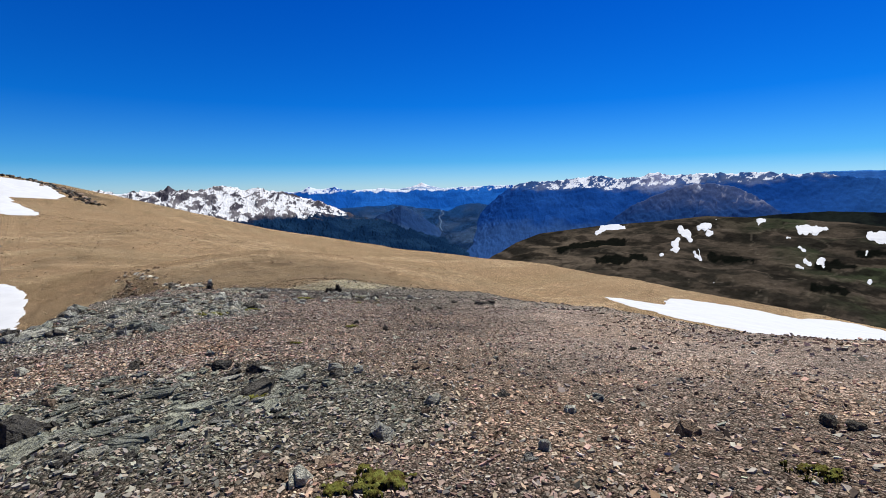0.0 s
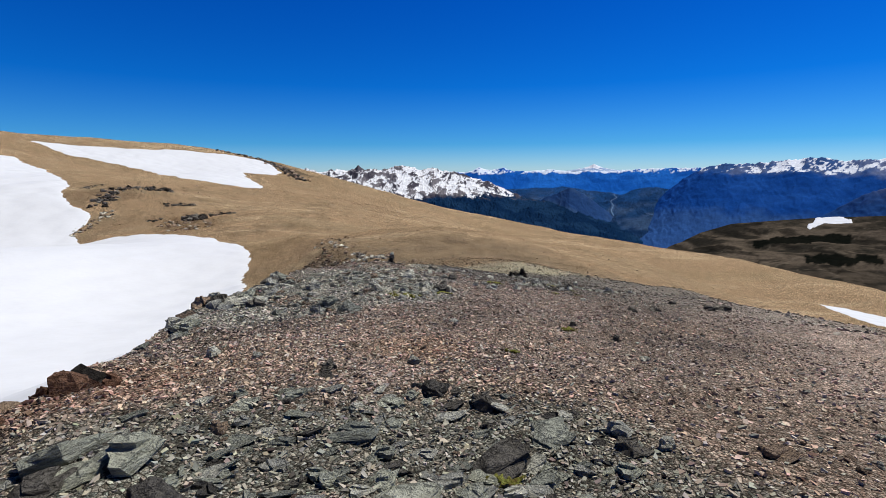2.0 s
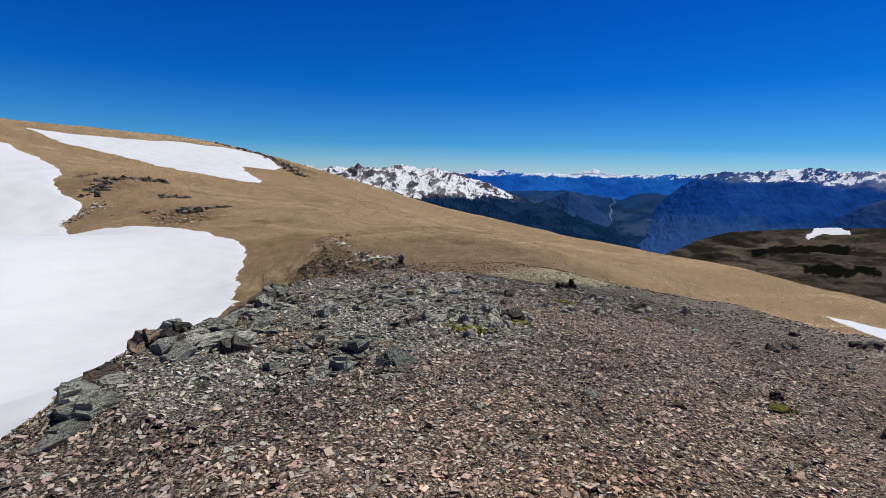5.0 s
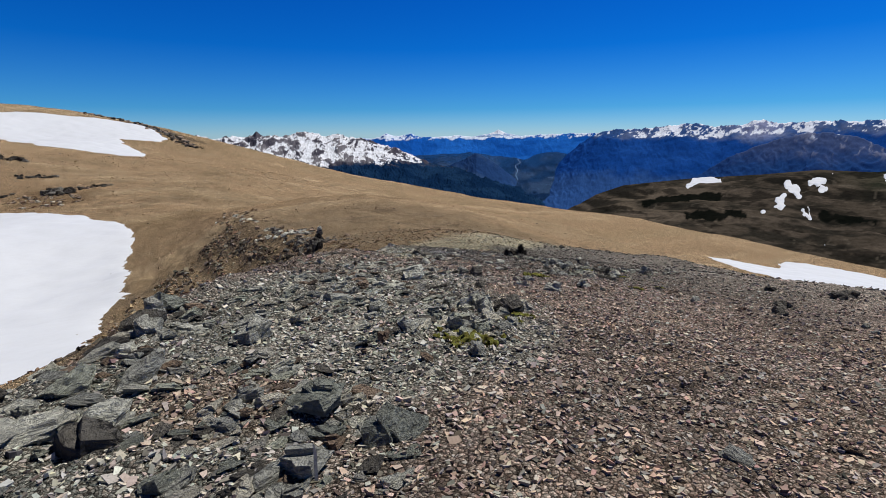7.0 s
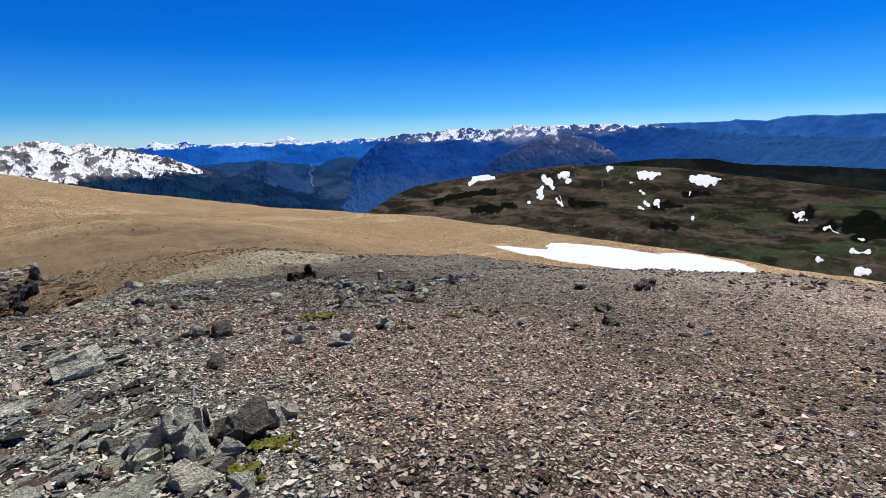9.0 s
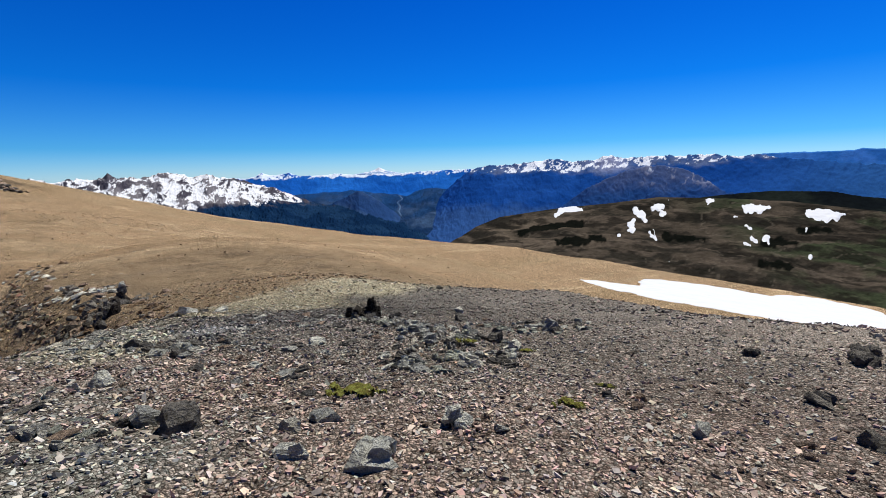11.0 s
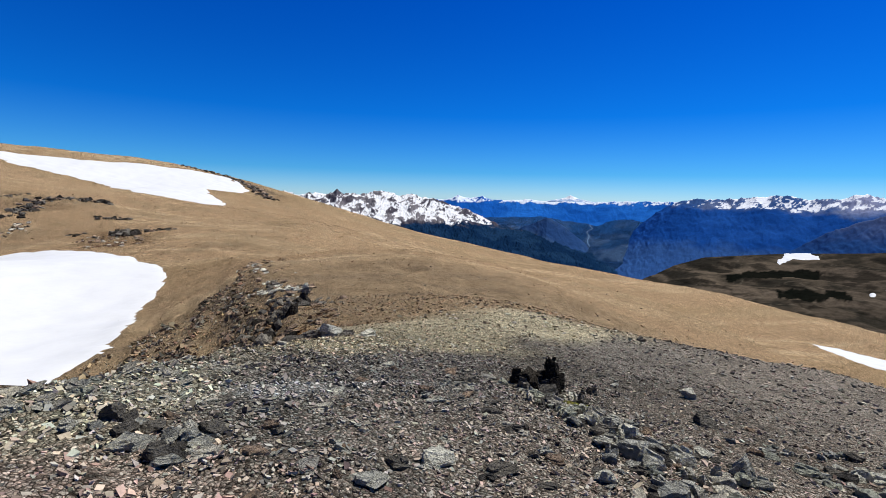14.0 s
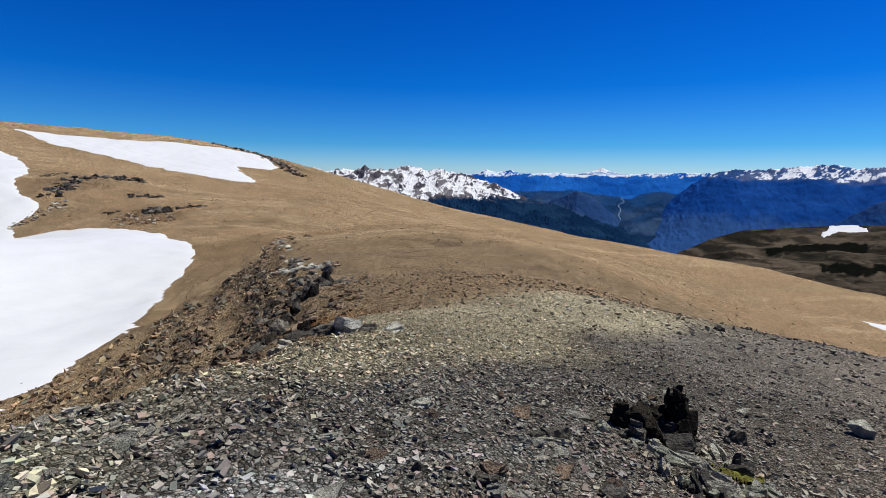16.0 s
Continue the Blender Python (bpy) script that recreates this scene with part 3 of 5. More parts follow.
# Haze blue stands in for the faint range's own colours.
mountains("faint_range", "far range on the horizon, painted pale haze blue",
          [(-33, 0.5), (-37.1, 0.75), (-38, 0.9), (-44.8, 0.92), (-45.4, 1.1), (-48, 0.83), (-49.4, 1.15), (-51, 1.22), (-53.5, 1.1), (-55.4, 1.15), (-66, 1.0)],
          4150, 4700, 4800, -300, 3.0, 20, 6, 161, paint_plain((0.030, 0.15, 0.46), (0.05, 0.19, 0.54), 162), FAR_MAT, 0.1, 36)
# Woods coloured blue by haze put into the paint.
mountains("valley_hill", "small wooded hill in the valley, painted haze blue",
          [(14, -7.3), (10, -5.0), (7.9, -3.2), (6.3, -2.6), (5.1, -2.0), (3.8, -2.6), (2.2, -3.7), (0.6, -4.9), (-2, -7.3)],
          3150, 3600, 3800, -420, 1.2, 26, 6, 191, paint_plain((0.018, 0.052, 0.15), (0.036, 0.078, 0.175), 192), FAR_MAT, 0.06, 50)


def volcano():
    """A broad white cone far behind the ranges."""
    def height(a, d, x, y):
        q = np.hypot((a - 2.55) / 3.2, (d - 4850) / 190)
        return -14 + 50 * np.clip(1 - q, 0, 1) ** 1.7 + 8 * np.exp(-((q / 0.16) ** 2)) + 12 * (ridged(x / 40, y / 40, 4, 170) - 0.5) * smooth(1, 0.5, q) - 300 * smooth(0.9, 1.3, q)
    me, x, y, z = polar_mesh("volcano", np.arange(-0.8, 6.0, 0.05), np.linspace(4600, 4960, 40), height)
    # Cone's rock and snow tinted pale blue for haze.
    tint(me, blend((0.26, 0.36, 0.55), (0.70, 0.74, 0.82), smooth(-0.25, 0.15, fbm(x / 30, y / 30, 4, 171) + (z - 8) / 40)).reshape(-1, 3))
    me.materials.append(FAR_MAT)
    tagged(new("volcano", me), "snow-white volcano cone far behind the ranges, tinted by painted haze", "mountain", kind="structure")


volcano()


# ---- the rivers on the valley floor ----
def valley_ribbon(points, wide, lift):
    """A band of water that winds over the valley floor."""
    pts = np.array(points, float)
    t = np.linspace(0, len(pts) - 1, 60)
    x, y = np.interp(t, np.arange(len(pts)), pts[:, 0]), np.interp(t, np.arange(len(pts)), pts[:, 1])
    x = x + 10 * np.sin(y / 38.0)
    left, right = x - wide / 2, x + wide / 2
    xs, ys = np.stack([left, right], 1), np.stack([y, y], 1)
    me = mesh_from("river", np.stack([xs, ys, valley(xs, ys) + lift], -1).reshape(-1, 3), grid_faces(60, 2))
    me.materials.append(RIVER)
    tagged(new("river", me), "pale winding river shining in the valley", "river", kind="structure")


RIVER = material("river_water", 0.25, (0.16, 0.26, 0.42))[0]
valley_ribbon([(-10, 4260), (-8, 4120), (-38, 3930), (-20, 3810), (-24, 3640)], 5, 2.0)
valley_ribbon([(200, 3690), (250, 3640), (314, 3560), (400, 3470), (465, 3400)], 4, 2.0)

# ---- dark hill with snow patches ----
HILL_TOP = crest_of([(-2, -11), (-4, -9.6), (-6.2, -8.2), (-8.5, -6.7), (-11.3, -5.6), (-17.8, -4.68), (-24, -4.07), (-28.6, -3.45), (-34, -3.56), (-40.1, -3.78), (-45.3, -4.4), (-50, -4.9), (-57, -5.6), (-68, -6.3)])
HILL_FOOT = crest_of([(-2, -13), (-20, -13.5), (-45, -17), (-68, -18)])
SCRUB = (((-13.6, -7.58, 0.4), (-15.28, -7.08, 0.61), (-17.28, -6.7, 0.67), (-19.28, -6.46, 0.54), (-20.6, -6.37, 0.33)), ((-17.84, -8.93, 0.4), (-19.84, -8.7, 0.6), (-22.16, -8.32, 0.53), (-22.84, -8.66, 0.27)), ((-29.24, -7.51, 0.39), (-30.8, -7.71, 0.45), (-32.92, -7.92, 0.32)),
         ((-38.2, -7.98, 0.37), (-39.6, -7.76, 0.43), (-40.68, -7.78, 0.24)), ((-38.0, -10.29, 0.25), (-39.44, -10.16, 0.49), (-40.28, -10.21, 0.36)), ((-54.92, -8.58, 0.72), (-56.24, -8.37, 0.9), (-55.8, -9.65, 0.61), (-57.2, -8.91, 0.89)), ((-51.88, -7.74, 0.53), (-50.64, -8.09, 0.33)), ((-52.48, -8.86, 0.32), (-53.72, -8.69, 0.42)), ((-41.16, -6.5, 0.3), (-43.24, -6.37, 0.29)))


def hill_place(a, u):
    """A place on the dark hill's smooth face: bearing, and 0..1 from its foot to its crest."""
    d = 650 + 1100 * u
    el = HILL_FOOT(a) + (HILL_TOP(a) - HILL_FOOT(a)) * (1 - (1 - u) ** 1.7)
    x, y = -d * np.sin(np.radians(a)), d * np.cos(np.radians(a))
    lump = 9 * fbm(x / 190, y / 190, 5, 81) * smooth(1.0, 0.85, u) + 2.5 * fbm(x / 40, y / 40, 3, 82) * smooth(1.0, 0.9, u)
    return x, y, 1.6 + d * np.tan(np.radians(el)) + lump


def blot(a, el, spots, ragged, grain, seed):
    """Signed nearness to a run of round spots, in degrees, with a frayed edge; positive within."""
    pts = np.array(spots, float)
    best = np.full(np.shape(a), -9.0)
    for k, (pa, pe, pr) in enumerate(pts):
        best = np.maximum(best, pr - np.hypot(a - pa, el - pe))
        if k:
            qa, qe, qr = pts[k - 1]
            t = np.clip(((a - qa) * (pa - qa) + (el - qe) * (pe - qe)) / max((pa - qa) ** 2 + (pe - qe) ** 2, 1e-9), 0, 1)
            best = np.maximum(best, 0.8 * (qr + (pr - qr) * t) - np.hypot(a - qa - t * (pa - qa), el - qe - t * (pe - qe)))
    return best + ragged * fbm(a / grain, el / grain, 4, seed, 0.6)


def dark_hill():
    az, u = np.arange(-66, -2, 0.15), np.concatenate([np.linspace(0, 1, 130), [1.06]])
    uu, aa = np.meshgrid(u, az, indexing="ij")
    x, y, z = hill_place(aa, np.clip(uu, 0, 1))
    z = np.where(uu > 1, z - 60, z)
    k = np.where(uu > 1, 1.05, 1.0)
    share = 1 - (1 - np.clip(uu, 0, 1)) ** 1.7
    el = HILL_FOOT(aa) + (HILL_TOP(aa) - HILL_FOOT(aa)) * share
    wild, streak = fbm(aa / 2.2, el / 0.7, 5, 83, 0.6), fbm(aa / 5 + 0.6 * el, el / 0.5, 4, 84, 0.55)
    c = blend((0.022, 0.020, 0.016), (0.056, 0.046, 0.035), smooth(-0.35, 0.45, wild))
    c = blend(c, (0.105, 0.085, 0.062), 0.85 * smooth(-0.1, 0.5, streak) * smooth(-26, -12, aa))
    c = blend(c, (0.10, 0.080, 0.062), 0.5 * smooth(0.15, 0.6, streak))
    c = blend(c, (0.036, 0.047, 0.025), 0.85 * smooth(-0.2, 0.4, fbm(aa / 4, el / 1.4, 4, 85)) * smooth(-34, -44, aa - 1.2 * (el + 9)))
    c = blend(c, (0.010, 0.0095, 0.008), 0.75 * smooth(0.05, 0.35, fbm(aa / 3.2, el / 0.55, 5, 86, 0.62)))
    trail = np.abs(fbm(aa / 6 + 3, el / 1.6, 3, 87))
    c = blend(c, (0.13, 0.11, 0.085), 0.35 * smooth(0.035, 0.012, trail))
    for j, spots in enumerate(SCRUB):
        c = blend(c, (0.004, 0.005, 0.004), 0.97 * smooth(-0.05, 0.05, blot(aa, el * 1.0, spots, 0.22, 0.6, 600 + j) - 0.03))
    me = mesh_from("dark_hill", np.stack([x * k, y * k, z], -1).reshape(-1, 3), grid_faces(len(u), len(az))[:, ::-1])
    tint(me, c.reshape(-1, 3))
    me.materials.append(painted("dark_moor", 0.09, 0.75, 3.0))
    tagged(new("dark_hill", me), "dark brown moorland hill with scrub and old snow", "hill", kind="structure")


dark_hill()
mountains("wooded_ridge", "low dark wooded ridge behind the moorland hill",
          [(-28, -4.4), (-31, -3.7), (-33.9, -3.25), (-36.1, -2.97), (-38.9, -2.75), (-43.6, -2.81), (-46.1, -3.3), (-49.8, -3.4), (-53.2, -3.45), (-56.6, -3.6), (-66, -3.9)],
          1850, 2150, 2350, -190, 1.5, 6, 4, 181, paint_plain((0.0055, 0.0075, 0.009), (0.012, 0.016, 0.014), 182), NEAR_MAT, 0.12, 40)
PATCHES = itertools.count()


def hill_snow(*spots):
    """A patch of old snow on the dark hill, over a run of spots: bearing, elevation and half-width in degrees."""
    seed = next(PATCHES)
    pts = np.array(spots, float)
    lo, hi = pts[:, :2].min(0) - pts[:, 2].max() - 0.1, pts[:, :2].max(0) + pts[:, 2].max() + 0.1
    aa, ee = np.meshgrid(np.arange(lo[0], hi[0], 0.02), np.arange(lo[1], hi[1], 0.02), indexing="ij")
    s = blot(aa, ee, spots, 0.06, 0.35, 300 + seed) - 0.05
    share = np.clip((ee - HILL_FOOT(aa)) / (HILL_TOP(aa) - HILL_FOOT(aa)), 0, 0.9999)
    x, y, z = hill_place(aa, 1 - (1 - share) ** (1 / 1.7))
    z = z + 0.3 + np.clip(s, -0.05, 0.12) * 12
    faces = grid_faces(*aa.shape)
    faces = faces[(s > 0).ravel()[faces].all(1)]
    used = np.unique(faces)
    index = np.zeros(aa.size, np.int64)
    index[used] = np.arange(len(used))
    me = mesh_from("snow_patch", np.stack([x, y, z], -1).reshape(-1, 3)[used], index[faces])
    me.materials.append(SNOW)
    tagged(new("snow_patch", me), "small patch of old white snow on the dark hill", "snow", "snow patches on the dark hill")


hill_snow((-17.68, -5.54, 0.27), (-18.36, -4.96, 0.47), (-19.36, -4.68, 0.54), (-20.52, -4.76, 0.27))
hill_snow((-26.28, -5.01, 0.39), (-26.8, -5.35, 0.53), (-27.24, -6.04, 0.33))
hill_snow((-26.08, -6.05, 0.26), (-25.76, -6.65, 0.46), (-25.96, -7.11, 0.4), (-25.4, -7.22, 0.13))
hill_snow((-27.96, -4.83, 0.26), (-28.52, -4.64, 0.46), (-28.88, -4.52, 0.33))
hill_snow((-28.92, -5.18, 0.33), (-29.2, -5.14, 0.19))
hill_snow((-29.52, -3.97, 0.13))
hill_snow((-24.52, -7.94, 0.26))
hill_snow((-27.68, -7.31, 0.2), (-27.92, -7.67, 0.26), (-28.32, -8.09, 0.2), (-28.04, -6.82, 0.13))
hill_snow((-33.28, -4.12, 0.32), (-33.68, -4.1, 0.19), (-33.2, -4.41, 0.13))
hill_snow((-36.64, -4.77, 0.31), (-37.08, -4.66, 0.43), (-37.72, -4.7, 0.43), (-38.52, -4.52, 0.24), (-36.36, -4.51, 0.19))
hill_snow((-35.64, -5.35, 0.19), (-35.88, -5.36, 0.12))
hill_snow((-36.64, -6.32, 0.19), (-36.96, -6.68, 0.25))
hill_snow((-36.6, -8.11, 0.25), (-37.04, -8.31, 0.19))
hill_snow((-37.2, -7.67, 0.25), (-37.52, -7.88, 0.25))
hill_snow((-38.24, -7.66, 0.31), (-38.44, -7.39, 0.31), (-38.6, -8.03, 0.18))
hill_snow((-41.68, -5.07, 0.36), (-42.36, -5.16, 0.47), (-43.0, -5.17, 0.47), (-43.72, -5.24, 0.35), (-44.28, -5.08, 0.17))
hill_snow((-41.56, -6.39, 0.12), (-41.48, -6.61, 0.12))
hill_snow((-41.92, -8.83, 0.24))
hill_snow((-50.92, -7.91, 0.22), (-51.36, -7.76, 0.27), (-51.2, -8.21, 0.16), (-51.76, -8.26, 0.16), (-50.68, -7.68, 0.11))
hill_snow((-53.2, -8.75, 0.21), (-53.52, -8.6, 0.16), (-53.76, -8.94, 0.1), (-54.2, -9.16, 0.1))
hill_snow((-55.96, -9.83, 0.2), (-55.68, -9.7, 0.1))
hill_snow((-55.28, -11.23, 0.26), (-55.76, -11.3, 0.15), (-56.44, -11.23, 0.2))
hill_snow((-52.88, -12.57, 0.26), (-53.2, -12.62, 0.16))
hill_snow((-29.6, -10.31, 0.13))
hill_snow((-55.96, -13.01, 0.41), (-56.56, -12.98, 0.3))
hill_snow((-56.2, -8.23, 0.1))


# ---- stone ----
def stone_material(name, colour, lichen=0.25):
    """Broken rock: each stone a shade of its own, with grain, pale crusts and darker joints."""
    m, n, l, b = material(name, 0.88)
    info = n.new("ShaderNodeObjectInfo")
    grain, crust = noise_node(n, l, 8.0, 10, 0.66), noise_node(n, l, 2.6, 7, 0.68)
    c = mix(n, l, "MULTIPLY", 1.0, colour, ramp(n, l, info.outputs["Random"], (0.0, (0.68, 0.68, 0.70)), (0.5, (1.05, 1.03, 1.0)), (1.0, (1.5, 1.46, 1.38))).outputs["Color"])
    c = mix(n, l, "MULTIPLY", 0.9, c, ramp(n, l, grain.outputs["Fac"], (0.3, GREY3(0.78)), (0.7, GREY3(1.2))).outputs["Color"])
    pale = ramp(n, l, crust.outputs["Fac"], (0.55, GREY3(0)), (0.66, GREY3(lichen)))
    c = mix(n, l, "MIX", pale.outputs["Color"], c, (0.48, 0.465, 0.41))
    l.new(c, b.inputs["Base Color"])
    co, squash = n.new("ShaderNodeTexCoord"), n.new("ShaderNodeMapping")
    squash.inputs["Scale"].default_value = (1.2, 1.2, 9.0)
    l.new(co.outputs["Object"], squash.inputs["Vector"])
    beds = add(n, "ShaderNodeTexNoise", Scale=2.2, Detail=6.0, Roughness=0.6)
    cracks = add(n, "ShaderNodeTexVoronoi", Scale=2.6, Randomness=1.0)
    cracks.feature = "DISTANCE_TO_EDGE"
    l.new(squash.outputs["Vector"], beds.inputs["Vector"])
    bent = n.new("ShaderNodeMix")
    bent.data_type = "VECTOR"
    bent.inputs[0].default_value = 0.45
    l.new(co.outputs["Object"], bent.inputs[4])
    l.new(crust.outputs["Color"], bent.inputs[5])
    l.new(bent.outputs[1], cracks.inputs["Vector"])
    gap = ramp(n, l, cracks.outputs["Distance"], (0.0, GREY3(0.5)), (0.03, GREY3(1.0)))
    c = mix(n, l, "MULTIPLY", 0.3, c, gap.outputs["Color"])
    c = mix(n, l, "MULTIPLY", 0.7, c, ramp(n, l, beds.outputs["Fac"], (0.36, GREY3(0.7)), (0.5, GREY3(1.05)), (0.62, GREY3(1.3))).outputs["Color"])
    l.new(c, b.inputs["Base Color"])
    h = mix(n, l, "ADD", 0.6, grain.outputs["Fac"], crust.outputs["Fac"])
    h = mix(n, l, "ADD", 0.8, h, beds.outputs["Fac"])
    h = mix(n, l, "MULTIPLY", 0.7, h, gap.outputs["Color"])
    bump(n, l, b, h, 1.0, 0.13)
    return m


STONE = {"d": stone_material("dark_stone", (0.145, 0.138, 0.125), 0.15), "g": stone_material("grey_stone", (0.53, 0.535, 0.475), 0.35), "b": stone_material("brown_stone", (0.28, 0.215, 0.165), 0.2),
         "p": stone_material("pale_stone", (0.58, 0.56, 0.48), 0.4), "r": stone_material("rusty_stone", (0.16, 0.095, 0.068), 0.15), "e": stone_material("greenish_stone", (0.385, 0.405, 0.345), 0.22),
         # Black: dark rock, and painted shade for the rib and the knob.
         "t": stone_material("tan_stone", (0.20, 0.14, 0.088), 0.2), "k": stone_material("black_stone", (0.042, 0.038, 0.034), 0.10)}
STONE_MESHES = {}


def stone_mesh(shape, look_key):
    """A broken block, cut from a ball by flat fractures. Shapes 0 to 7 are blocky, 8 to 15 platy, 16 to 19 blades."""
    key = (shape, look_key)
    if key in STONE_MESHES:
        return STONE_MESHES[key]
    rng = np.random.default_rng(500 + shape)
    bm = bmesh.new()

    def chunk(cx, cy, wide, deep, z0, z1, sides):
        """One broken slab: an uneven outline with sharp edges, between two bedding faces."""
        a = np.sort(rng.uniform(0, 2 * np.pi, sides) * 0.35 + np.linspace(0, 2 * np.pi, sides, endpoint=False) * 0.65)
        r = rng.uniform(0.72, 1.0, sides)
        tip = rng.normal(0, 0.10, 2)
        pts = []
        for k in range(sides):
            x, y = wide * r[k] * math.cos(a[k]), deep * r[k] * math.sin(a[k])
            inset, under = rng.uniform(0.72, 1.0), rng.uniform(0.5, 0.95)
            pts.append((cx + x * under, cy + y * under, z0 + rng.uniform(0, 0.06)))
            pts.append((cx + x * inset, cy + y * inset, z1 + (tip[0] * x + tip[1] * y) + rng.normal(0, 0.05) * (z1 - z0)))
            if rng.random() < 0.6:
                pts.append((cx + x * rng.uniform(1.0, 1.12), cy + y * rng.uniform(1.0, 1.12), z0 + (z1 - z0) * rng.uniform(0.3, 0.7)))
        vs = [bm.verts.new(p) for p in pts]
        hull = bmesh.ops.convex_hull(bm, input=vs)
        bmesh.ops.delete(bm, geom=list({v for v in hull["geom_unused"] + hull["geom_interior"] if isinstance(v, bmesh.types.BMVert)}), context="VERTS")

    def boulder(wide, deep, tall, points):
        """One broken block, bounded by flat fractures at all angles."""
        vs = []
        for k in range(points):
            v = rng.normal(size=3)
            v /= np.abs(v).max() ** 0.55 * np.linalg.norm(v) ** 0.45
            vs.append(bm.verts.new((v[0] * wide * rng.uniform(0.75, 1), v[1] * deep * rng.uniform(0.75, 1), (0.32 + 0.62 * v[2] * rng.uniform(0.7, 1)) * tall)))
        hull = bmesh.ops.convex_hull(bm, input=vs)
        bmesh.ops.delete(bm, geom=list({v for v in hull["geom_unused"] + hull["geom_interior"] if isinstance(v, bmesh.types.BMVert)}), context="VERTS")

    deep = rng.uniform(0.6, 0.85)
    if shape < 8:
        boulder(1.0, deep, 1.24, 17)
    elif shape < 16:
        chunk(0, 0, 1.0, deep, -0.1, 0.34, int(rng.integers(6, 9)))
        chunk(rng.uniform(-0.25, 0.25), rng.uniform(-0.2, 0.2), 0.8, deep * 0.8, 0.1, 0.48, int(rng.integers(5, 8)))
        if shape % 2:
            chunk(rng.uniform(-0.4, 0.4), rng.uniform(-0.2, 0.2), 0.45, deep * 0.5, 0.2, 0.6, 5)
    else:
        boulder(0.8, 0.3, 0.84, 13)
        chunk(rng.uniform(-0.2, 0.2), 0.34, rng.uniform(0.6, 1.0), 0.2, -0.1, rng.uniform(0.35, 0.6), 6)
        chunk(rng.uniform(-0.2, 0.2), -0.34, rng.uniform(0.6, 1.0), 0.2, -0.1, rng.uniform(0.3, 0.5), 6)
    bmesh.ops.triangulate(bm, faces=bm.faces)
    for limit in ((0.5, 0.34) if shape < 8 else (0.62,)):
        bmesh.ops.subdivide_edges(bm, edges=[e for e in bm.edges if e.calc_length() > limit], cuts=1, use_grid_fill=True)
        bmesh.ops.triangulate(bm, faces=bm.faces)
    for v in bm.verts:
        wob = noise.noise_vector(v.co * 2.6 + Vector((shape * 7.1, 0, 0))) * 0.10 + noise.noise_vector(v.co * 6 + Vector((0, shape * 3.3, 0))) * 0.075
        v.co = (v.co + wob) * 0.5
    me = bpy.data.meshes.new("stone")
    bm.to_mesh(me)
    bm.free()
    me.materials.append(STONE[look_key])
    STONE_MESHES[key] = me
    return me


def ground_z(x, y):
    return float(near_land(x, y)[0])


def put_stone(name, x, y, size, tall, look_key, shape, parent=None, lift=0.0, lean=(0, 0), turn=None):
    """A stone of a given width and height, sunk a little into the ground."""
    ob = new(name, stone_mesh(shape, look_key))
    rise = 0.62 if shape < 8 else 0.30 if shape < 16 else 0.42
    turn = random.uniform(0, 360) if turn is None else turn
    z = ground_z(x, y) - 0.16 * tall + lift
    ob.matrix_world = pose(x, y, z, lean[0], lean[1], turn) @ Matrix.Diagonal((size, size, tall / rise, 1))
    if parent:
        base = parent.matrix_world.copy()
        ob.parent = parent
        ob.matrix_parent_inverse = base.inverted()
    return ob


LOOKS = {"d": "dark grey angular stone lying on the gravel", "g": "grey fractured stone lying on the gravel", "b": "brown weathered stone lying on the gravel", "p": "pale grey flat stone lying on the gravel"}
DARK_STONES_FIRST = ((-3.26, 6.7, 0.4, 0.2), (-2.7, 6.61, 0.38, 0.18), (-1.42, 6.1, 0.35, 0.14), (0.63, 5.18, 0.2, 0.09), (3.68, 4.39, 0.23, 0.18), (3.79, 4.24, 0.2, 0.13), (3.9, 9.83, 0.27, 0.13), (-4.44, 6.58, 0.25, 0.16), (-8.61, 10.26, 0.55, 0.29), (-4.58, 6.85, 0.26, 0.15), (-1.5, 11.65, 0.17, 0.25), (-5.91, 14.34, 0.47, 0.41), (1.92, 20.07, 0.54, 0.25), (-0.29, 18.36, 0.43, 0.2), (-6.04, 14.21, 0.31, 0.33), (-6.5, 16.05, 0.28, 0.19))
DARK_STONES_LAST = ((1.7, 19.9, 0.42, 0.18), (-2.33, 12.28, 0.2, 0.12), (-6.7, 17.45, 0.5, 0.4), (1.38, 19.56, 0.43, 0.23), (-1.03, 17.16, 0.35, 0.27), (0.38, 20.42, 0.32, 0.17), (-2.86, 18.27, 0.17, 0.09), (-7.35, 19.34, 0.24, 0.17), (-3.34, 21.82, 0.32, 0.36), (-1.78, 23.47, 0.42, 0.27), (-8.32, 20.15, 0.28, 0.21), (-3.58, 24.86, 0.36, 0.32), (-3.24, 22.19, 0.36, 0.42), (-7.42, 22.65, 0.14, 0.12), (-6.74, 24, 0.31, 0.21), (-5.11, 25.48, 0.25, 0.25), (-3.22, 37.09, 0.44, 0.25), (-4.71, 34.11, 0.19, 0.14))
DARK_STONES = DARK_STONES_FIRST + DARK_STONES_LAST
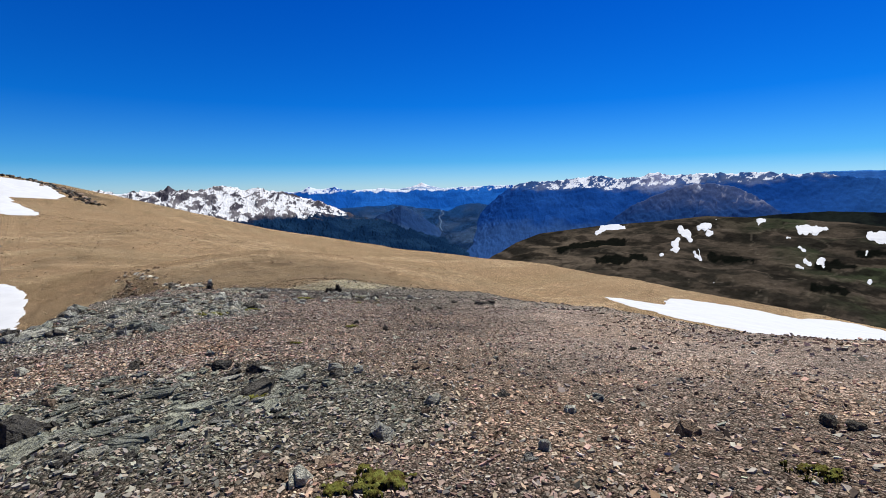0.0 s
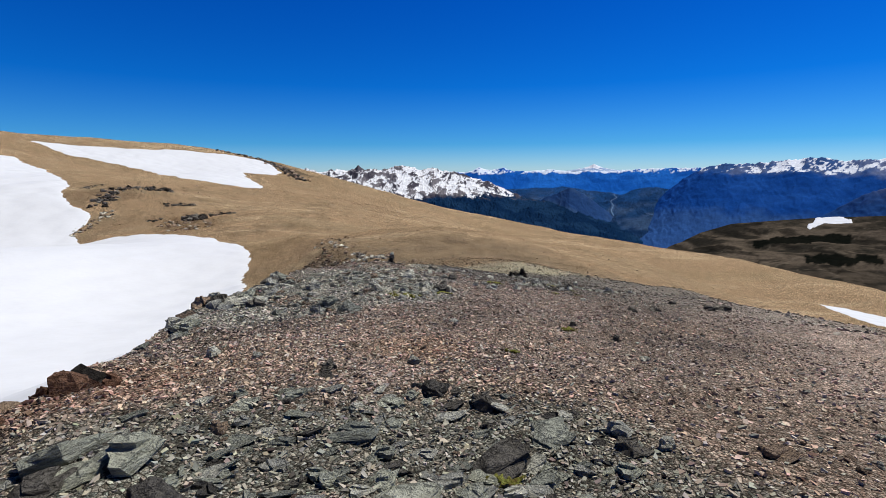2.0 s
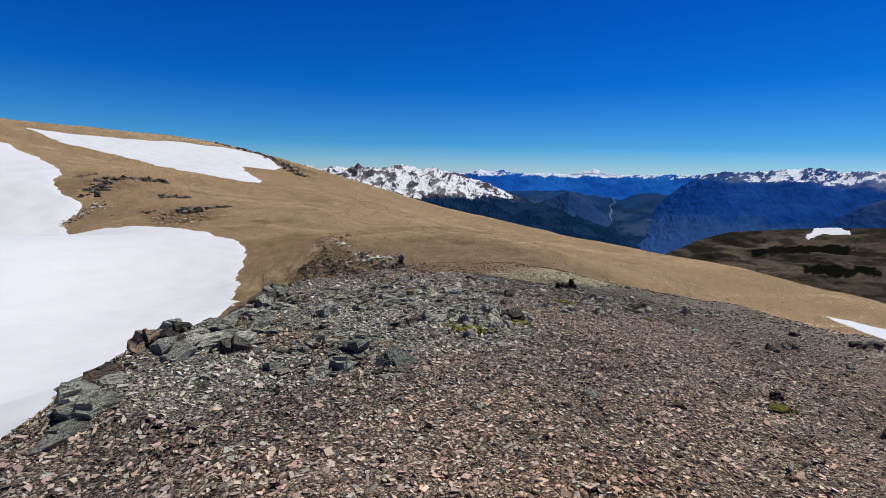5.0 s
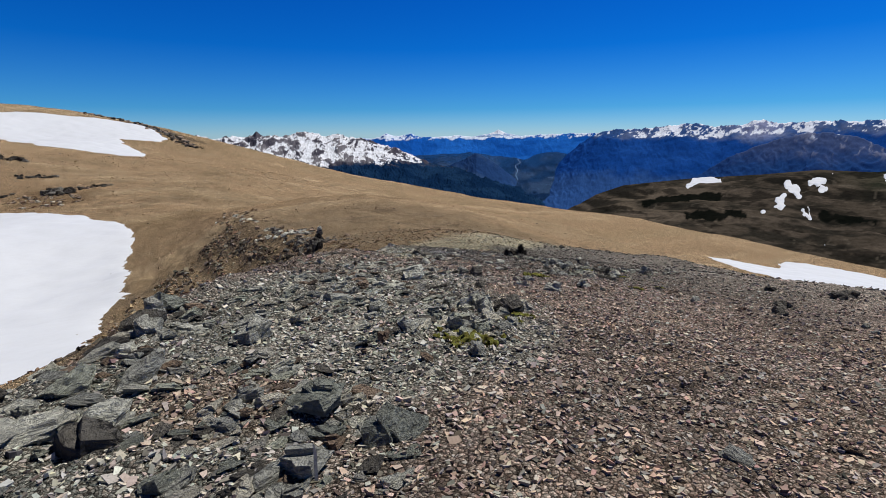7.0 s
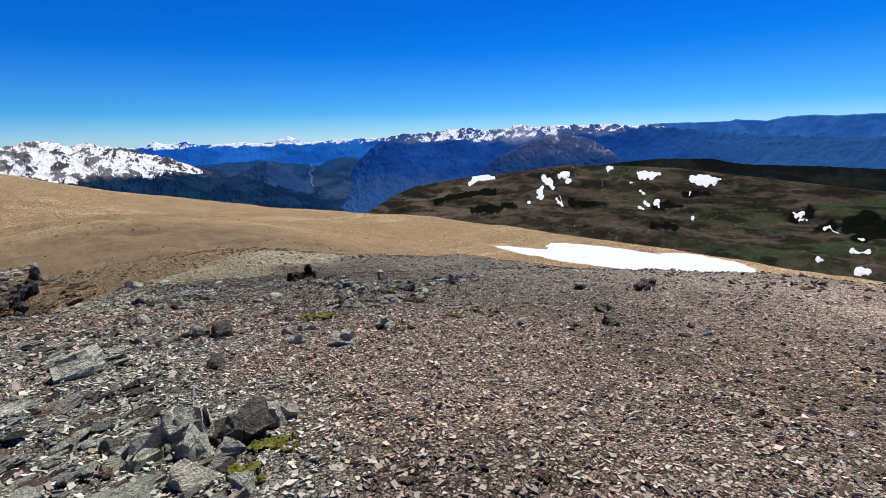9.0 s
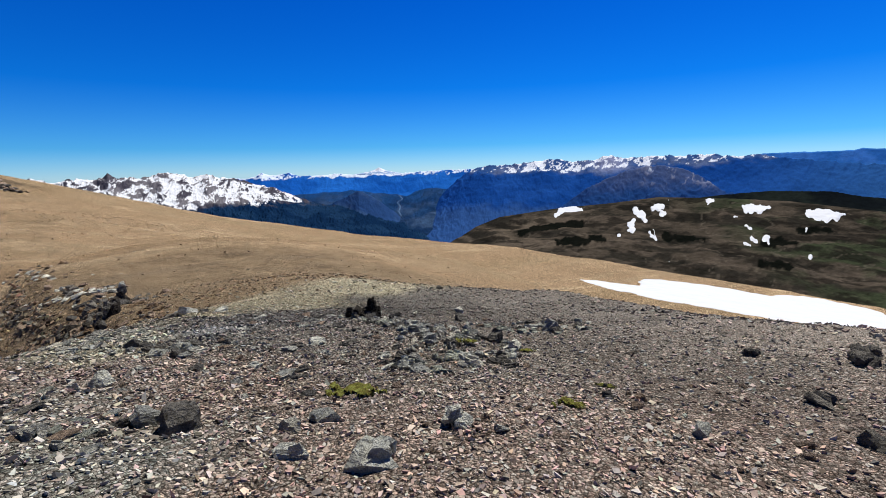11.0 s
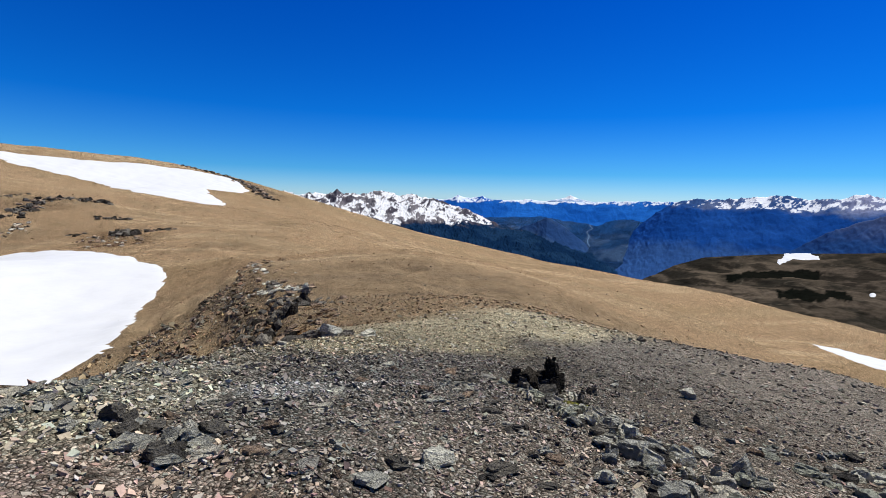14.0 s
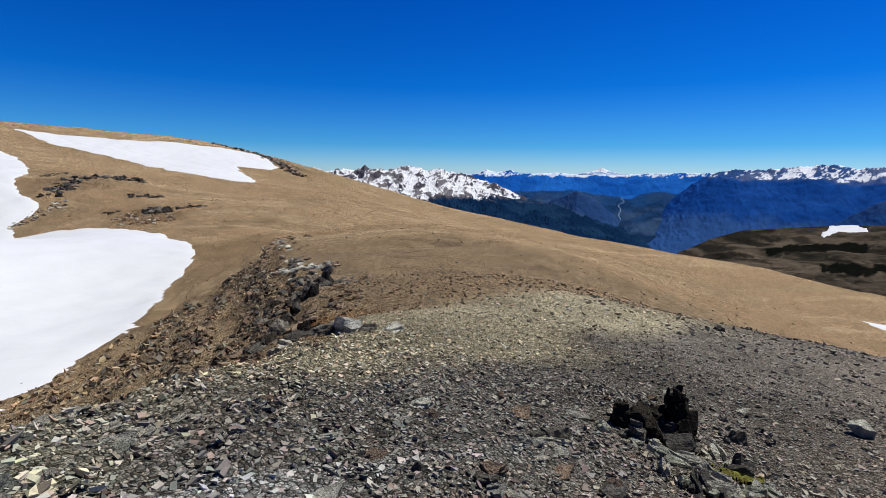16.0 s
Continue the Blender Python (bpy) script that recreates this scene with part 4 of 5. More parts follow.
GREY_STONES_FIRST = ((-0.14, 4.82, 0.23, 0.19), (-0.58, 3.98, 0.32, 0.22), (1.72, 5.19, 0.2, 0.1), (-1.04, 3.13, 0.26, 0.14), (-1.57, 6.29, 0.4, 0.17), (-1.17, 6.21, 0.2, 0.17), (-8.74, 10.58, 0.45, 0.31), (-6.75, 7.3, 0.24, 0.24), (-5.85, 7.16, 0.22, 0.14), (-3.86, 7.58, 0.2, 0.17), (-6.3, 14.12, 0.38, 0.33), (-9, 11.18, 0.5, 0.41), (-8.55, 12.22, 0.48, 0.27), (-6.23, 12.41, 0.31, 0.2), (-7.71, 13.64, 0.38, 0.23), (-4.44, 10.84, 0.24, 0.16), (-6.44, 14.32, 0.36, 0.36), (-5.89, 13.58, 0.23, 0.14), (-6.52, 13.25, 0.4, 0.32))
GREY_STONES_LAST = ((-7.05, 12.8, 0.36, 0.25), (-7.78, 16.03, 0.73, 0.27), (-5.19, 16.87, 0.5, 0.24), (-6.97, 17.49, 0.31, 0.27), (-5.61, 17.62, 0.3, 0.18), (-4.53, 17.52, 0.36, 0.2), (-5.71, 16.88, 0.41, 0.15), (-2.44, 17.36, 0.23, 0.23), (-8.01, 18.63, 0.29, 0.25), (-3.19, 21.15, 0.4, 0.23), (-0.87, 24.37, 0.29, 0.28), (-4.73, 19.3, 0.38, 0.16), (-4.51, 21.61, 0.3, 0.27), (-6.34, 21.18, 0.35, 0.22), (-4.09, 19.86, 0.32, 0.33), (-7.9, 20.31, 0.22, 0.19), (-3.74, 22.75, 0.33, 0.37), (-1.74, 23.63, 0.54, 0.42), (-3.36, 27.26, 0.37, 0.36))
GREY_STONES = GREY_STONES_FIRST + GREY_STONES_LAST
BROWN_STONES = ((2.15, 4.02, 0.29, 0.17), (-0.36, 6.48, 0.33, 0.11), (-7.24, 12.51, 0.26, 0.16), (-10.7, 21.6, 0.5, 0.36))
PALE_STONES = ((-5.8, 14.49, 0.33, 0.35), (-6.16, 13.72, 0.28, 0.25), (-6.9, 13.01, 0.29, 0.18), (-7.56, 17.16, 0.25, 0.15), (-5.85, 17.42, 0.24, 0.15))
for look_key, some in (("d", DARK_STONES), ("g", GREY_STONES), ("b", BROWN_STONES), ("p", PALE_STONES)):
    for x, y, wide, tall in some:
        shape = random.randrange(0, 8) if tall > 0.62 * wide else random.randrange(8, 16)
        ob = put_stone("stone", x, y, wide * 1.05, tall * 0.8, look_key, shape, None, 0, (random.uniform(-12, 12), random.uniform(-12, 12)))
        tagged(ob, LOOKS[look_key], "stone", "larger stones on the ridge")


# ---- crags: bedrock that stands out of the gravel, slab by slab ----
def crag(name, label, spots, part_name="slab"):
    """An outcrop at the first spot. Spots: x, y, width, height, look, shape, lean about x and y, turn, lift."""
    base = new(name)
    base.matrix_world = pose(spots[0][0], spots[0][1], ground_z(spots[0][0], spots[0][1]))
    bpy.context.view_layer.update()
    for x, y, wide, tall, look_key, shape, lx, ly, turn, lift in spots:
        put_stone(part_name, x, y, wide, tall * 0.68, look_key, shape, base, lift, (lx, ly), turn)
    return tagged(base, label, "rock outcrop", "outcrops along the ridge")


def strewn(count, place, wide, tall, looks, shapes, lean, turn, seed, lift=0.0):
    """Spots for a crag: place(k, rng) gives x and y; the bedding keeps one lean and turn, with some disorder."""
    rng = random.Random(seed)
    spots = []
    for k in range(count):
        x, y = place(k, rng)
        size = rng.uniform(*wide)
        spots.append((x, y, size, size * rng.uniform(*tall), rng.choice(looks), rng.choice(shapes), lean[0] + rng.gauss(0, 9), lean[1] + rng.gauss(0, 9), turn + rng.gauss(0, 22), lift * rng.random()))
    return spots


def oval(cx, cy, rx, ry, tilt=0):
    def place(k, rng):
        q, a = math.sqrt(rng.random()), rng.uniform(0, 2 * math.pi)
        u, v = rx * q * math.cos(a), ry * q * math.sin(a)
        c, s = math.cos(radians(tilt)), math.sin(radians(tilt))
        return cx + u * c - v * s, cy + u * s + v * c
    return place


def line(count, *pts, loose=0.25):
    def place(k, rng):
        f = (k + rng.random()) / count * (len(pts) - 1)
        i = min(int(f), len(pts) - 2)
        (ax, ay), (bx, by) = pts[i], pts[i + 1]
        return ax + (bx - ax) * (f - i) + rng.gauss(0, loose), ay + (by - ay) * (f - i) + rng.gauss(0, loose)
    return place


PLATES, BLOCKS, BLADES = range(8, 16), range(0, 8), range(16, 20)
crag("bedrock_crag", "jumble of grey platy bedrock on the ridge's edge",
     strewn(300, oval(-8.2, 12.5, 1.8, 3.0, -8), (0.10, 0.34), (0.2, 0.5), "ggepgdbe", list(PLATES) + list(BLOCKS), (-9, -8), 20, 1) +
     strewn(70, oval(-7.2, 10.5, 0.9, 0.65), (0.10, 0.32), (0.15, 0.4), "gpged", list(PLATES), (-10, -8), 20, 2) +
     strewn(18, oval(-8.2, 12.6, 1.6, 2.8, -8), (0.32, 0.55), (0.25, 0.42), "ggpge", list(PLATES), (-7, -6), 20, 51) +
     [(-6.6, 10.8, 0.42, 0.5, "e", 3, 10, -8, 30, 0), (-6.75, 10.65, 0.3, 0.3, "e", 5, 0, 0, 80, 0), (-7.1, 10.2, 0.6, 0.2, "g", 9, -10, -8, 20, 0), (-7.3, 11.0, 0.62, 0.2, "e", 11, -8, -8, 40, 0), (-8.75, 10.5, 0.5, 0.34, "g", 3, 0, -8, 40, 0)])
crag("bedrock_crag", "grey broken slabs sloping away from the ridge's lip", strewn(210, oval(-8.2, 16.0, 1.5, 2.4, 10), (0.10, 0.32), (0.18, 0.45), "ggpdeb", list(PLATES) + list(BLOCKS), (-9, -8), 15, 3))
crag("blade_crag", "upright blades of pale and dark rock beside moss",
     [(-6.45, 14.35, 0.42, 0.46, "g", 6, 0, 10, 70, 0), (-6.55, 14.1, 0.36, 0.4, "g", 17, 5, -6, 40, 0), (-6.3, 14.2, 0.26, 0.34, "g", 4, 0, 0, 10, 0.05), (-6.3, 14.6, 0.3, 0.4, "g", 18, -8, 8, 100, 0), (-6.05, 14.3, 0.36, 0.36, "d", 2, 0, 0, 20, 0), (-5.8, 14.55, 0.42, 0.3, "p", 12, 35, 30, 50, 0)] +
     strewn(40, oval(-6.45, 13.6, 0.5, 1.1), (0.14, 0.36), (0.3, 0.75), "gpged", list(BLADES) + list(BLOCKS) + list(PLATES), (-4, 8), 60, 4))
crag("greenish_crag", "greenish grey bedrock breaking through the gravel",
     strewn(230, oval(-3.4, 5.0, 2.4, 1.7, 25), (0.10, 0.36), (0.13, 0.36), "eeegdg", list(PLATES) + [1, 3], (-9, -8), 25, 5) +
     strewn(16, oval(-3.5, 4.9, 2.0, 1.4, 25), (0.36, 0.7), (0.2, 0.34), "eeed", list(PLATES), (-8, -8), 25, 52) +
     [(-3.9, 4.1, 0.5, 0.5, "d", 5, 6, -8, 40, 0), (-4.6, 4.5, 0.7, 0.24, "e", 9, 12, -14, 20, 0), (-4.2, 4.0, 0.6, 0.22, "e", 13, 10, -16, 45, 0), (-3.6, 3.8, 0.5, 0.2, "e", 10, 10, -10, 10, 0)])
crag("lip_crag", "red-brown blocks on the edge above the snow", [(-7.0, 5.75, 0.55, 0.62, "r", 1, 5, -10, 20, 0), (-7.2, 6.0, 0.45, 0.5, "k", 3, 0, 0, 60, 0), (-6.8, 5.5, 0.45, 0.5, "r", 5, 0, 0, 100, 0), (-6.95, 6.05, 0.35, 0.24, "r", 9, 8, -12, 0, 0), (-7.45, 5.6, 0.3, 0.36, "r", 17, 0, 0, 10, 0), (-7.0, 5.55, 0.3, 0.22, "b", 11, 0, 0, 30, 0)])
crag("lip_crag", "dark red slabs at the top of the drop", [(-6.9, 4.7, 0.5, 0.26, "r", 12, 10, -16, 30, 0), (-6.6, 4.35, 0.42, 0.32, "r", 2, 0, -8, 80, 0), (-6.3, 4.05, 0.5, 0.26, "d", 10, 6, -10, 10, 0), (-7.1, 5.1, 0.36, 0.22, "b", 14, 6, -10, 50, 0), (-6.5, 4.7, 0.3, 0.2, "r", 9, 6, -10, 50, 0)])
crag("lip_crag", "grey blocks along the edge above the snow", strewn(34, line(34, (-8.3, 7.6), (-9.2, 9.4), (-9.8, 11), (-10.2, 13.4)), (0.25, 0.62), (0.4, 0.75), "gdgbe", list(BLOCKS) + list(PLATES), (6, -12), 30, 6))
crag("lip_crag", "pale yellowish slabs on the spur's edge", strewn(130, oval(-9.6, 20.9, 1.1, 1.5, 20), (0.08, 0.28), (0.2, 0.45), "ppgpep", list(PLATES), (5, -10), 20, 7))
crag("scree_crag", "grey broken rock on the dark scree", strewn(22, oval(-8.1, 20.2, 0.6, 0.3, 20), (0.12, 0.32), (0.4, 0.8), "ggd", list(BLOCKS), (0, -6), 30, 8))
# Dark and black looks put the rib's shaded side into its stone colour.
crag("rock_rib", "dark rib of broken rock capped by a small stack",
     strewn(34, line(34, (-12.6, 27.6), (-14.6, 31.0), (-17.0, 33.8)), (0.3, 0.7), (0.4, 0.9), "ddkb", list(BLOCKS) + list(BLADES), (0, -14), 60, 9) +
     strewn(16, line(16, (-17.6, 33.6), (-18.9, 36.4), (-20.2, 39.8), loose=0.15), (0.6, 1.05), (0.9, 1.3), "dkd", list(BLOCKS), (0, -10), 115, 10) +
     strewn(20, line(20, (-18.4, 33.4), (-19.7, 36.4), (-20.9, 39.6), loose=0.25), (0.4, 0.8), (0.5, 0.8), "kd", list(BLOCKS), (0, -10), 115, 20) +
     strewn(34, oval(-20.4, 40.8, 2.4, 1.6), (0.35, 0.9), (0.35, 0.7), "ddb", list(BLOCKS), (0, -8), 40, 21) +
     [(-19.9, 40.0, 1.1, 0.9, "k", 3, 0, 0, 60, 0), (-20.5, 40.6, 1.0, 0.8, "d", 5, 0, 0, 10, 0), (-20.1, 40.3, 0.9, 1.2, "k", 1, 0, 0, 20, 0.1), (-20.1, 40.35, 0.6, 0.7, "d", 4, 5, 0, 50, 0.6), (-20.05, 40.35, 0.45, 0.5, "g", 6, 0, 6, 10, 0.95)], "block")
crag("tilted_slab", "thick light grey slab tilted out of yellowish scree", [(-11.3, 28.0, 0.85, 0.5, "g", 10, -12, 14, 35, 0.05), (-11.7, 27.8, 0.6, 0.5, "d", 4, 0, 0, 35, 0), (-10.9, 28.2, 0.5, 0.32, "d", 12, -10, 8, 60, 0), (-12.0, 27.5, 0.7, 0.36, "d", 2, 0, 0, 20, 0), (-10.5, 28.5, 0.7, 0.25, "g", 12, 6, -10, 60, 0), (-11.9, 26.9, 0.7, 0.35, "p", 9, 5, -10, 0, 0)])
# The knob's black is dark varnish plus its shaded side, painted all round.
crag("black_crag", "black knob of rock with plates of shale at its foot",
     strewn(34, oval(-5.96, 25.04, 0.28, 0.16), (0.15, 0.34), (0.8, 1.3), "kkkd", list(BLOCKS) + list(BLADES) + list(PLATES), (0, -8), 40, 22, 0.10) +
     strewn(16, oval(-5.8, 25.12, 0.18, 0.12), (0.18, 0.34), (1.2, 1.7), "k", list(BLOCKS) + list(BLADES), (0, -4), 60, 29, 0.12) +
     strewn(16, oval(-5.72, 25.18, 0.10, 0.09), (0.14, 0.26), (1.0, 1.6), "k", list(BLOCKS) + list(BLADES) + list(PLATES), (0, -4), 60, 23, 0.42) +
     [(-5.88, 25.1, 0.6, 0.72, "k", 3, 0, -6, 40, 0), (-6.08, 25.02, 0.5, 0.5, "k", 1, 0, -10, 10, 0), (-5.74, 25.16, 0.34, 0.95, "k", 6, 0, 0, 70, 0), (-6.1, 24.75, 0.36, 0.3, "d", 9, 6, -6, 10, 0), (-5.75, 24.7, 0.4, 0.4, "d", 2, 0, 0, 30, 0)] +
     strewn(64, line(64, (-5.9, 24.9), (-5.5, 24.0), (-5.0, 23.2), (-4.5, 22.2)), (0.16, 0.5), (0.3, 0.8), "ggdpe", list(BLADES) + list(PLATES), (0, 26), 70, 11))
crag("shale_crag", "sharp grey shale plates sticking out of the scree", strewn(80, oval(-4.2, 21.0, 1.0, 1.8, -15), (0.14, 0.42), (0.25, 0.7), "gegdp", list(BLADES) + list(PLATES), (0, 22), 65, 12))
crag("scree_plates", "grey plates half sunk in dark scree", strewn(150, oval(-5.8, 21.6, 2.6, 3.4, 10), (0.12, 0.36), (0.14, 0.4), "gdgdbp", list(PLATES), (-9, -6), 20, 31))
crag("pale_ledge", "whitish slabs lying along the edge of the dark scree", strewn(14, line(14, (-9.15, 21.75), (-9.15, 22.1), (-9.1, 22.5), loose=0.06), (0.10, 0.24), (0.12, 0.3), "pppg", list(PLATES), (-8, -8), 60, 41))
crag("shale_crag", "grey shale plates in a low heap", strewn(50, oval(-1.9, 23.9, 1.3, 1.0), (0.15, 0.42), (0.25, 0.6), "gedg", list(PLATES) + list(BLOCKS), (0, 14), 50, 13))
crag("slope_crag", "dark arc of broken ledges on the tan slope", strewn(110, line(110, (-146, 102), (-152, 110), (-160, 117), (-164, 125), (-160, 131), (-154, 135), loose=1.3), (0.7, 2.6), (0.4, 0.9), "kdkdb", list(BLOCKS) + list(PLATES), (0, -6), 30, 14), "block")
crag("slope_crag", "dark knob of rock with a tail of ledges above the snow",
     strewn(26, oval(-113.5, 106, 3.0, 2.0, 30), (1.1, 2.8), (0.6, 1.0), "kkd", list(BLOCKS), (0, -6), 30, 15) + strewn(50, line(50, (-115, 108.5), (-112, 112), (-108, 117), loose=0.8), (0.5, 1.5), (0.4, 0.7), "kdb", list(BLOCKS) + list(PLATES), (0, -6), 30, 24) +
     strewn(14, line(14, (-124, 100), (-121, 102), loose=0.5), (0.5, 1.4), (0.4, 0.7), "kd", list(BLOCKS), (0, -6), 30, 25), "block")
crag("slope_crag", "small dark ledge on the tan slope", strewn(40, line(40, (-133, 113.5), (-129, 119), loose=0.9), (0.5, 1.6), (0.4, 0.8), "kd", list(BLOCKS) + list(PLATES), (0, -6), 30, 26), "block")
crag("slope_crag", "small dark ledge near the snow's upper edge", strewn(26, line(26, (-171, 114), (-173, 123), loose=0.7), (0.5, 1.4), (0.3, 0.6), "dkb", list(BLOCKS) + list(PLATES), (0, -6), 30, 27), "block")
crag("slope_crag", "crumbling pale and brown rock at the snow's edge", strewn(90, line(90, (-133, 86), (-134.5, 90), (-138, 98), (-140, 101), loose=1.2), (0.4, 1.6), (0.3, 0.6), "bgtpd", list(BLOCKS) + list(PLATES), (0, -6), 30, 16), "block")
crag("slope_crag", "reddish and pale rubble between the dark knob and the snow", strewn(110, oval(-110, 100, 9, 6, -20), (0.4, 1.5), (0.3, 0.6), "rbtpbd", list(BLOCKS) + list(PLATES), (0, -6), 30, 28), "block")
crag("slope_crag", "dark rocks along the hill's skyline", strewn(150, line(150, (-316, 326), (-280, 330), (-252, 321), (-231, 307), (-208, 291), loose=2.6), (1.6, 4.2), (0.4, 0.8), "kdb", list(BLOCKS), (0, 0), 30, 17), "block")
crag("ledge_crag", "low grey ledge along the tan slope's hollow", strewn(90, line(90, (-25, 44), (-33, 53), (-39, 61), (-44, 67), loose=1.3), (0.25, 0.9), (0.25, 0.5), "dgbtb", list(BLOCKS) + list(PLATES), (0, -8), 40, 18), "block")
crag("flank_crag", "grey outcrop on the crest of the ridge's flank", strewn(60, line(60, (-22.3, 42.6), (-25.0, 45.2), (-28.5, 47.4), loose=0.8), (0.3, 0.9), (0.3, 0.6), "ggdbd", list(BLOCKS) + list(PLATES), (0, -8), 30, 61), "block")
crag("flank_crag", "dark ledges running down the ridge's flank",
     strewn(60, line(60, (-16.6, 31.2), (-18.6, 33.6), (-20.6, 36.8), (-21.8, 39.8), loose=0.35), (0.3, 0.9), (0.4, 0.8), "kddb", list(BLOCKS) + list(BLADES), (0, -14), 110, 62) +
     strewn(70, line(70, (-13.2, 25.4), (-16.4, 29.0), (-20.4, 33.4), (-25.4, 40.6), loose=0.5), (0.2, 0.7), (0.3, 0.7), "dbkbt", list(BLOCKS) + list(PLATES), (0, -14), 110, 63), "block")
crag("flank_crag", "dark crumbling rock on the ridge's steep flank", strewn(200, oval(-19.3, 36.4, 3.0, 6.4, 38), (0.18, 0.62), (0.25, 0.6), "dbbtbt", list(BLOCKS) + list(PLATES), (0, -14), 40, 19), "block")

# ---- loose stones, the nearer ones each a thing of its own ----
def nearest_look(x, y):
    r, g, bl = zone_colour(np.array([x]), np.array([y]))[0]
    v = r + g + bl
    return "d" if v < 0.34 else "e" if g > r * 0.98 and v < 0.42 else "g" if r < 1.15 * bl else "t" if bl < 0.5 * r else "b"


rng = random.Random(77)
made = 0
while made < 300:
    x, y = rng.uniform(-11, 9), rng.uniform(1.5, 32)
    d = float(off_line(np.array([x]), np.array([y]))[0])
    if d > 8 or rng.random() < d / 11 or float(np.interp(y, LIP_Y, LIP_X)) > x:
        continue
    size = 0.09 + 0.14 * rng.random() ** 2.5
    key = rng.choice((nearest_look(x, y), nearest_look(x, y), "g", "b"))
    ob = put_stone("loose_stone", x, y, size, size * rng.uniform(0.22, 0.5), key, rng.randrange(0, 16), None, 0, (rng.gauss(0, 12), rng.gauss(0, 12)), rng.uniform(0, 360))
    tagged(ob, "small angular stone loose on the gravel", "stone", "loose stones on the ridge")
    made += 1


# ---- gravel and scree: nobody could count it ----
def chip_material():
    m, n, l, b = material("stone_chips", 0.9)
    at, geo = n.new("ShaderNodeAttribute"), n.new("ShaderNodeNewGeometry")
    at.attribute_name = "rock"
    grain = noise_node(n, l, 60.0, 5, 0.7)
    c = mix(n, l, "MULTIPLY", 1.0, at.outputs["Color"], ramp(n, l, geo.outputs["Random Per Island"], (0.0, (0.2, 0.2, 0.2)), (0.22, (0.6, 0.6, 0.6)), (0.6, (1.2, 1.19, 1.17)), (0.9, (1.55, 1.53, 1.48)), (1.0, (1.9, 1.88, 1.82))).outputs["Color"])
    c = mix(n, l, "MULTIPLY", 0.7, c, ramp(n, l, grain.outputs["Fac"], (0.3, GREY3(0.65)), (0.7, GREY3(1.3))).outputs["Color"])
    l.new(c, b.inputs["Base Color"])
    return m


CHIPS = chip_material()


def scatter(name, label, count, box, want, size, seed, flat=(0.14, 0.46), tilt=0.3):
    """Angular chips of stone strewn over the land; want(x, y) is the share kept."""
    rng = np.random.default_rng(seed)
    x, y = rng.uniform(box[0], box[1], count), rng.uniform(box[2], box[3], count)
    keep = rng.random(count) < want(x, y)
    x, y = x[keep], y[keep]
    n = len(x)
    big = size(x, y) * (0.55 + 1.15 * rng.random(n) ** 2.4)
    corners = np.array([(-1, -1), (1, -1), (1, 1), (-1, 1)], float)
    low = corners[None] * rng.uniform(0.5, 1.05, (n, 4, 1)) + rng.uniform(-0.4, 0.4, (n, 4, 2))
    high = low * rng.uniform(0.8, 1.05, (n, 1, 1)) + rng.uniform(-0.2, 0.2, (n, 4, 2))
    low = low * rng.uniform(0.45, 0.9, (n, 1, 1))
    wide = rng.uniform(0.5, 0.95, n)
    tall = rng.uniform(*flat, n)
    v = np.zeros((n, 8, 3))
    v[:, :4, :2], v[:, 4:, :2] = low, high
    v[:, :, 1] *= wide[:, None]
    v[:, :4, 2] = -0.3
    v[:, 4:, 2] = 0.1 + tall[:, None] + rng.uniform(-0.16, 0.16, (n, 4))
    v *= (big / 2)[:, None, None]
    a, tx, ty = rng.uniform(0, 2 * np.pi, n), rng.normal(0, tilt, n), rng.normal(0, tilt, n)
    v[:, :, 2] += v[:, :, 0] * np.tan(tx)[:, None] + v[:, :, 1] * np.tan(ty)[:, None]
    c, s = np.cos(a)[:, None], np.sin(a)[:, None]
    px, py = v[:, :, 0] * c - v[:, :, 1] * s, v[:, :, 0] * s + v[:, :, 1] * c
    eps = 0.15
    z0 = fine(x, y, near_land)
    gx, gy = (near_land(x + eps, y) - near_land(x - eps, y)) / (2 * eps), (near_land(x, y + eps) - near_land(x, y - eps)) / (2 * eps)
    up = np.stack([-gx, -gy, np.ones(n)], -1)
    up /= np.linalg.norm(up, axis=1, keepdims=True)
    east = np.stack([np.ones(n), np.zeros(n), gx], -1)
    east /= np.linalg.norm(east, axis=1, keepdims=True)
    north = np.cross(up, east)
    out = np.stack([x, y, z0], -1)[:, None] + px[:, :, None] * east[:, None] + py[:, :, None] * north[:, None] + v[:, :, 2:] * up[:, None]
    quads = np.array([(4, 5, 6, 7), (0, 1, 5, 4), (1, 2, 6, 5), (2, 3, 7, 6), (3, 0, 4, 7)])
    faces = (np.arange(n)[:, None, None] * 8 + quads[None]).reshape(-1, 4)
    me = mesh_from(name, out.reshape(-1, 3), faces, False)
    tone = zone_colour(x, y)
    kind = rng.random(n)[:, None]
    dull = tone.mean(1, keepdims=True)
    tone = np.where(kind < 0.30, 0.4 * tone + 0.6 * dull * np.array((0.93, 1.0, 0.92)), tone)  # greenish grey flakes
    tone = np.where(kind > 0.90, tone * np.array((1.10, 1.08, 1.0)), tone)  # cream
    tone = np.where((kind > 0.74) & (kind <= 0.90), tone * np.array((0.93, 0.82, 0.82)), tone)  # purplish
    tone = tone * rng.normal(1, 0.04, (n, 3))
    tint(me, np.repeat(np.clip(tone, 0.01, 0.9), 8, 0))
    me.materials.append(CHIPS)
    return tagged(new(name, me), label, "gravel", kind="stuff")


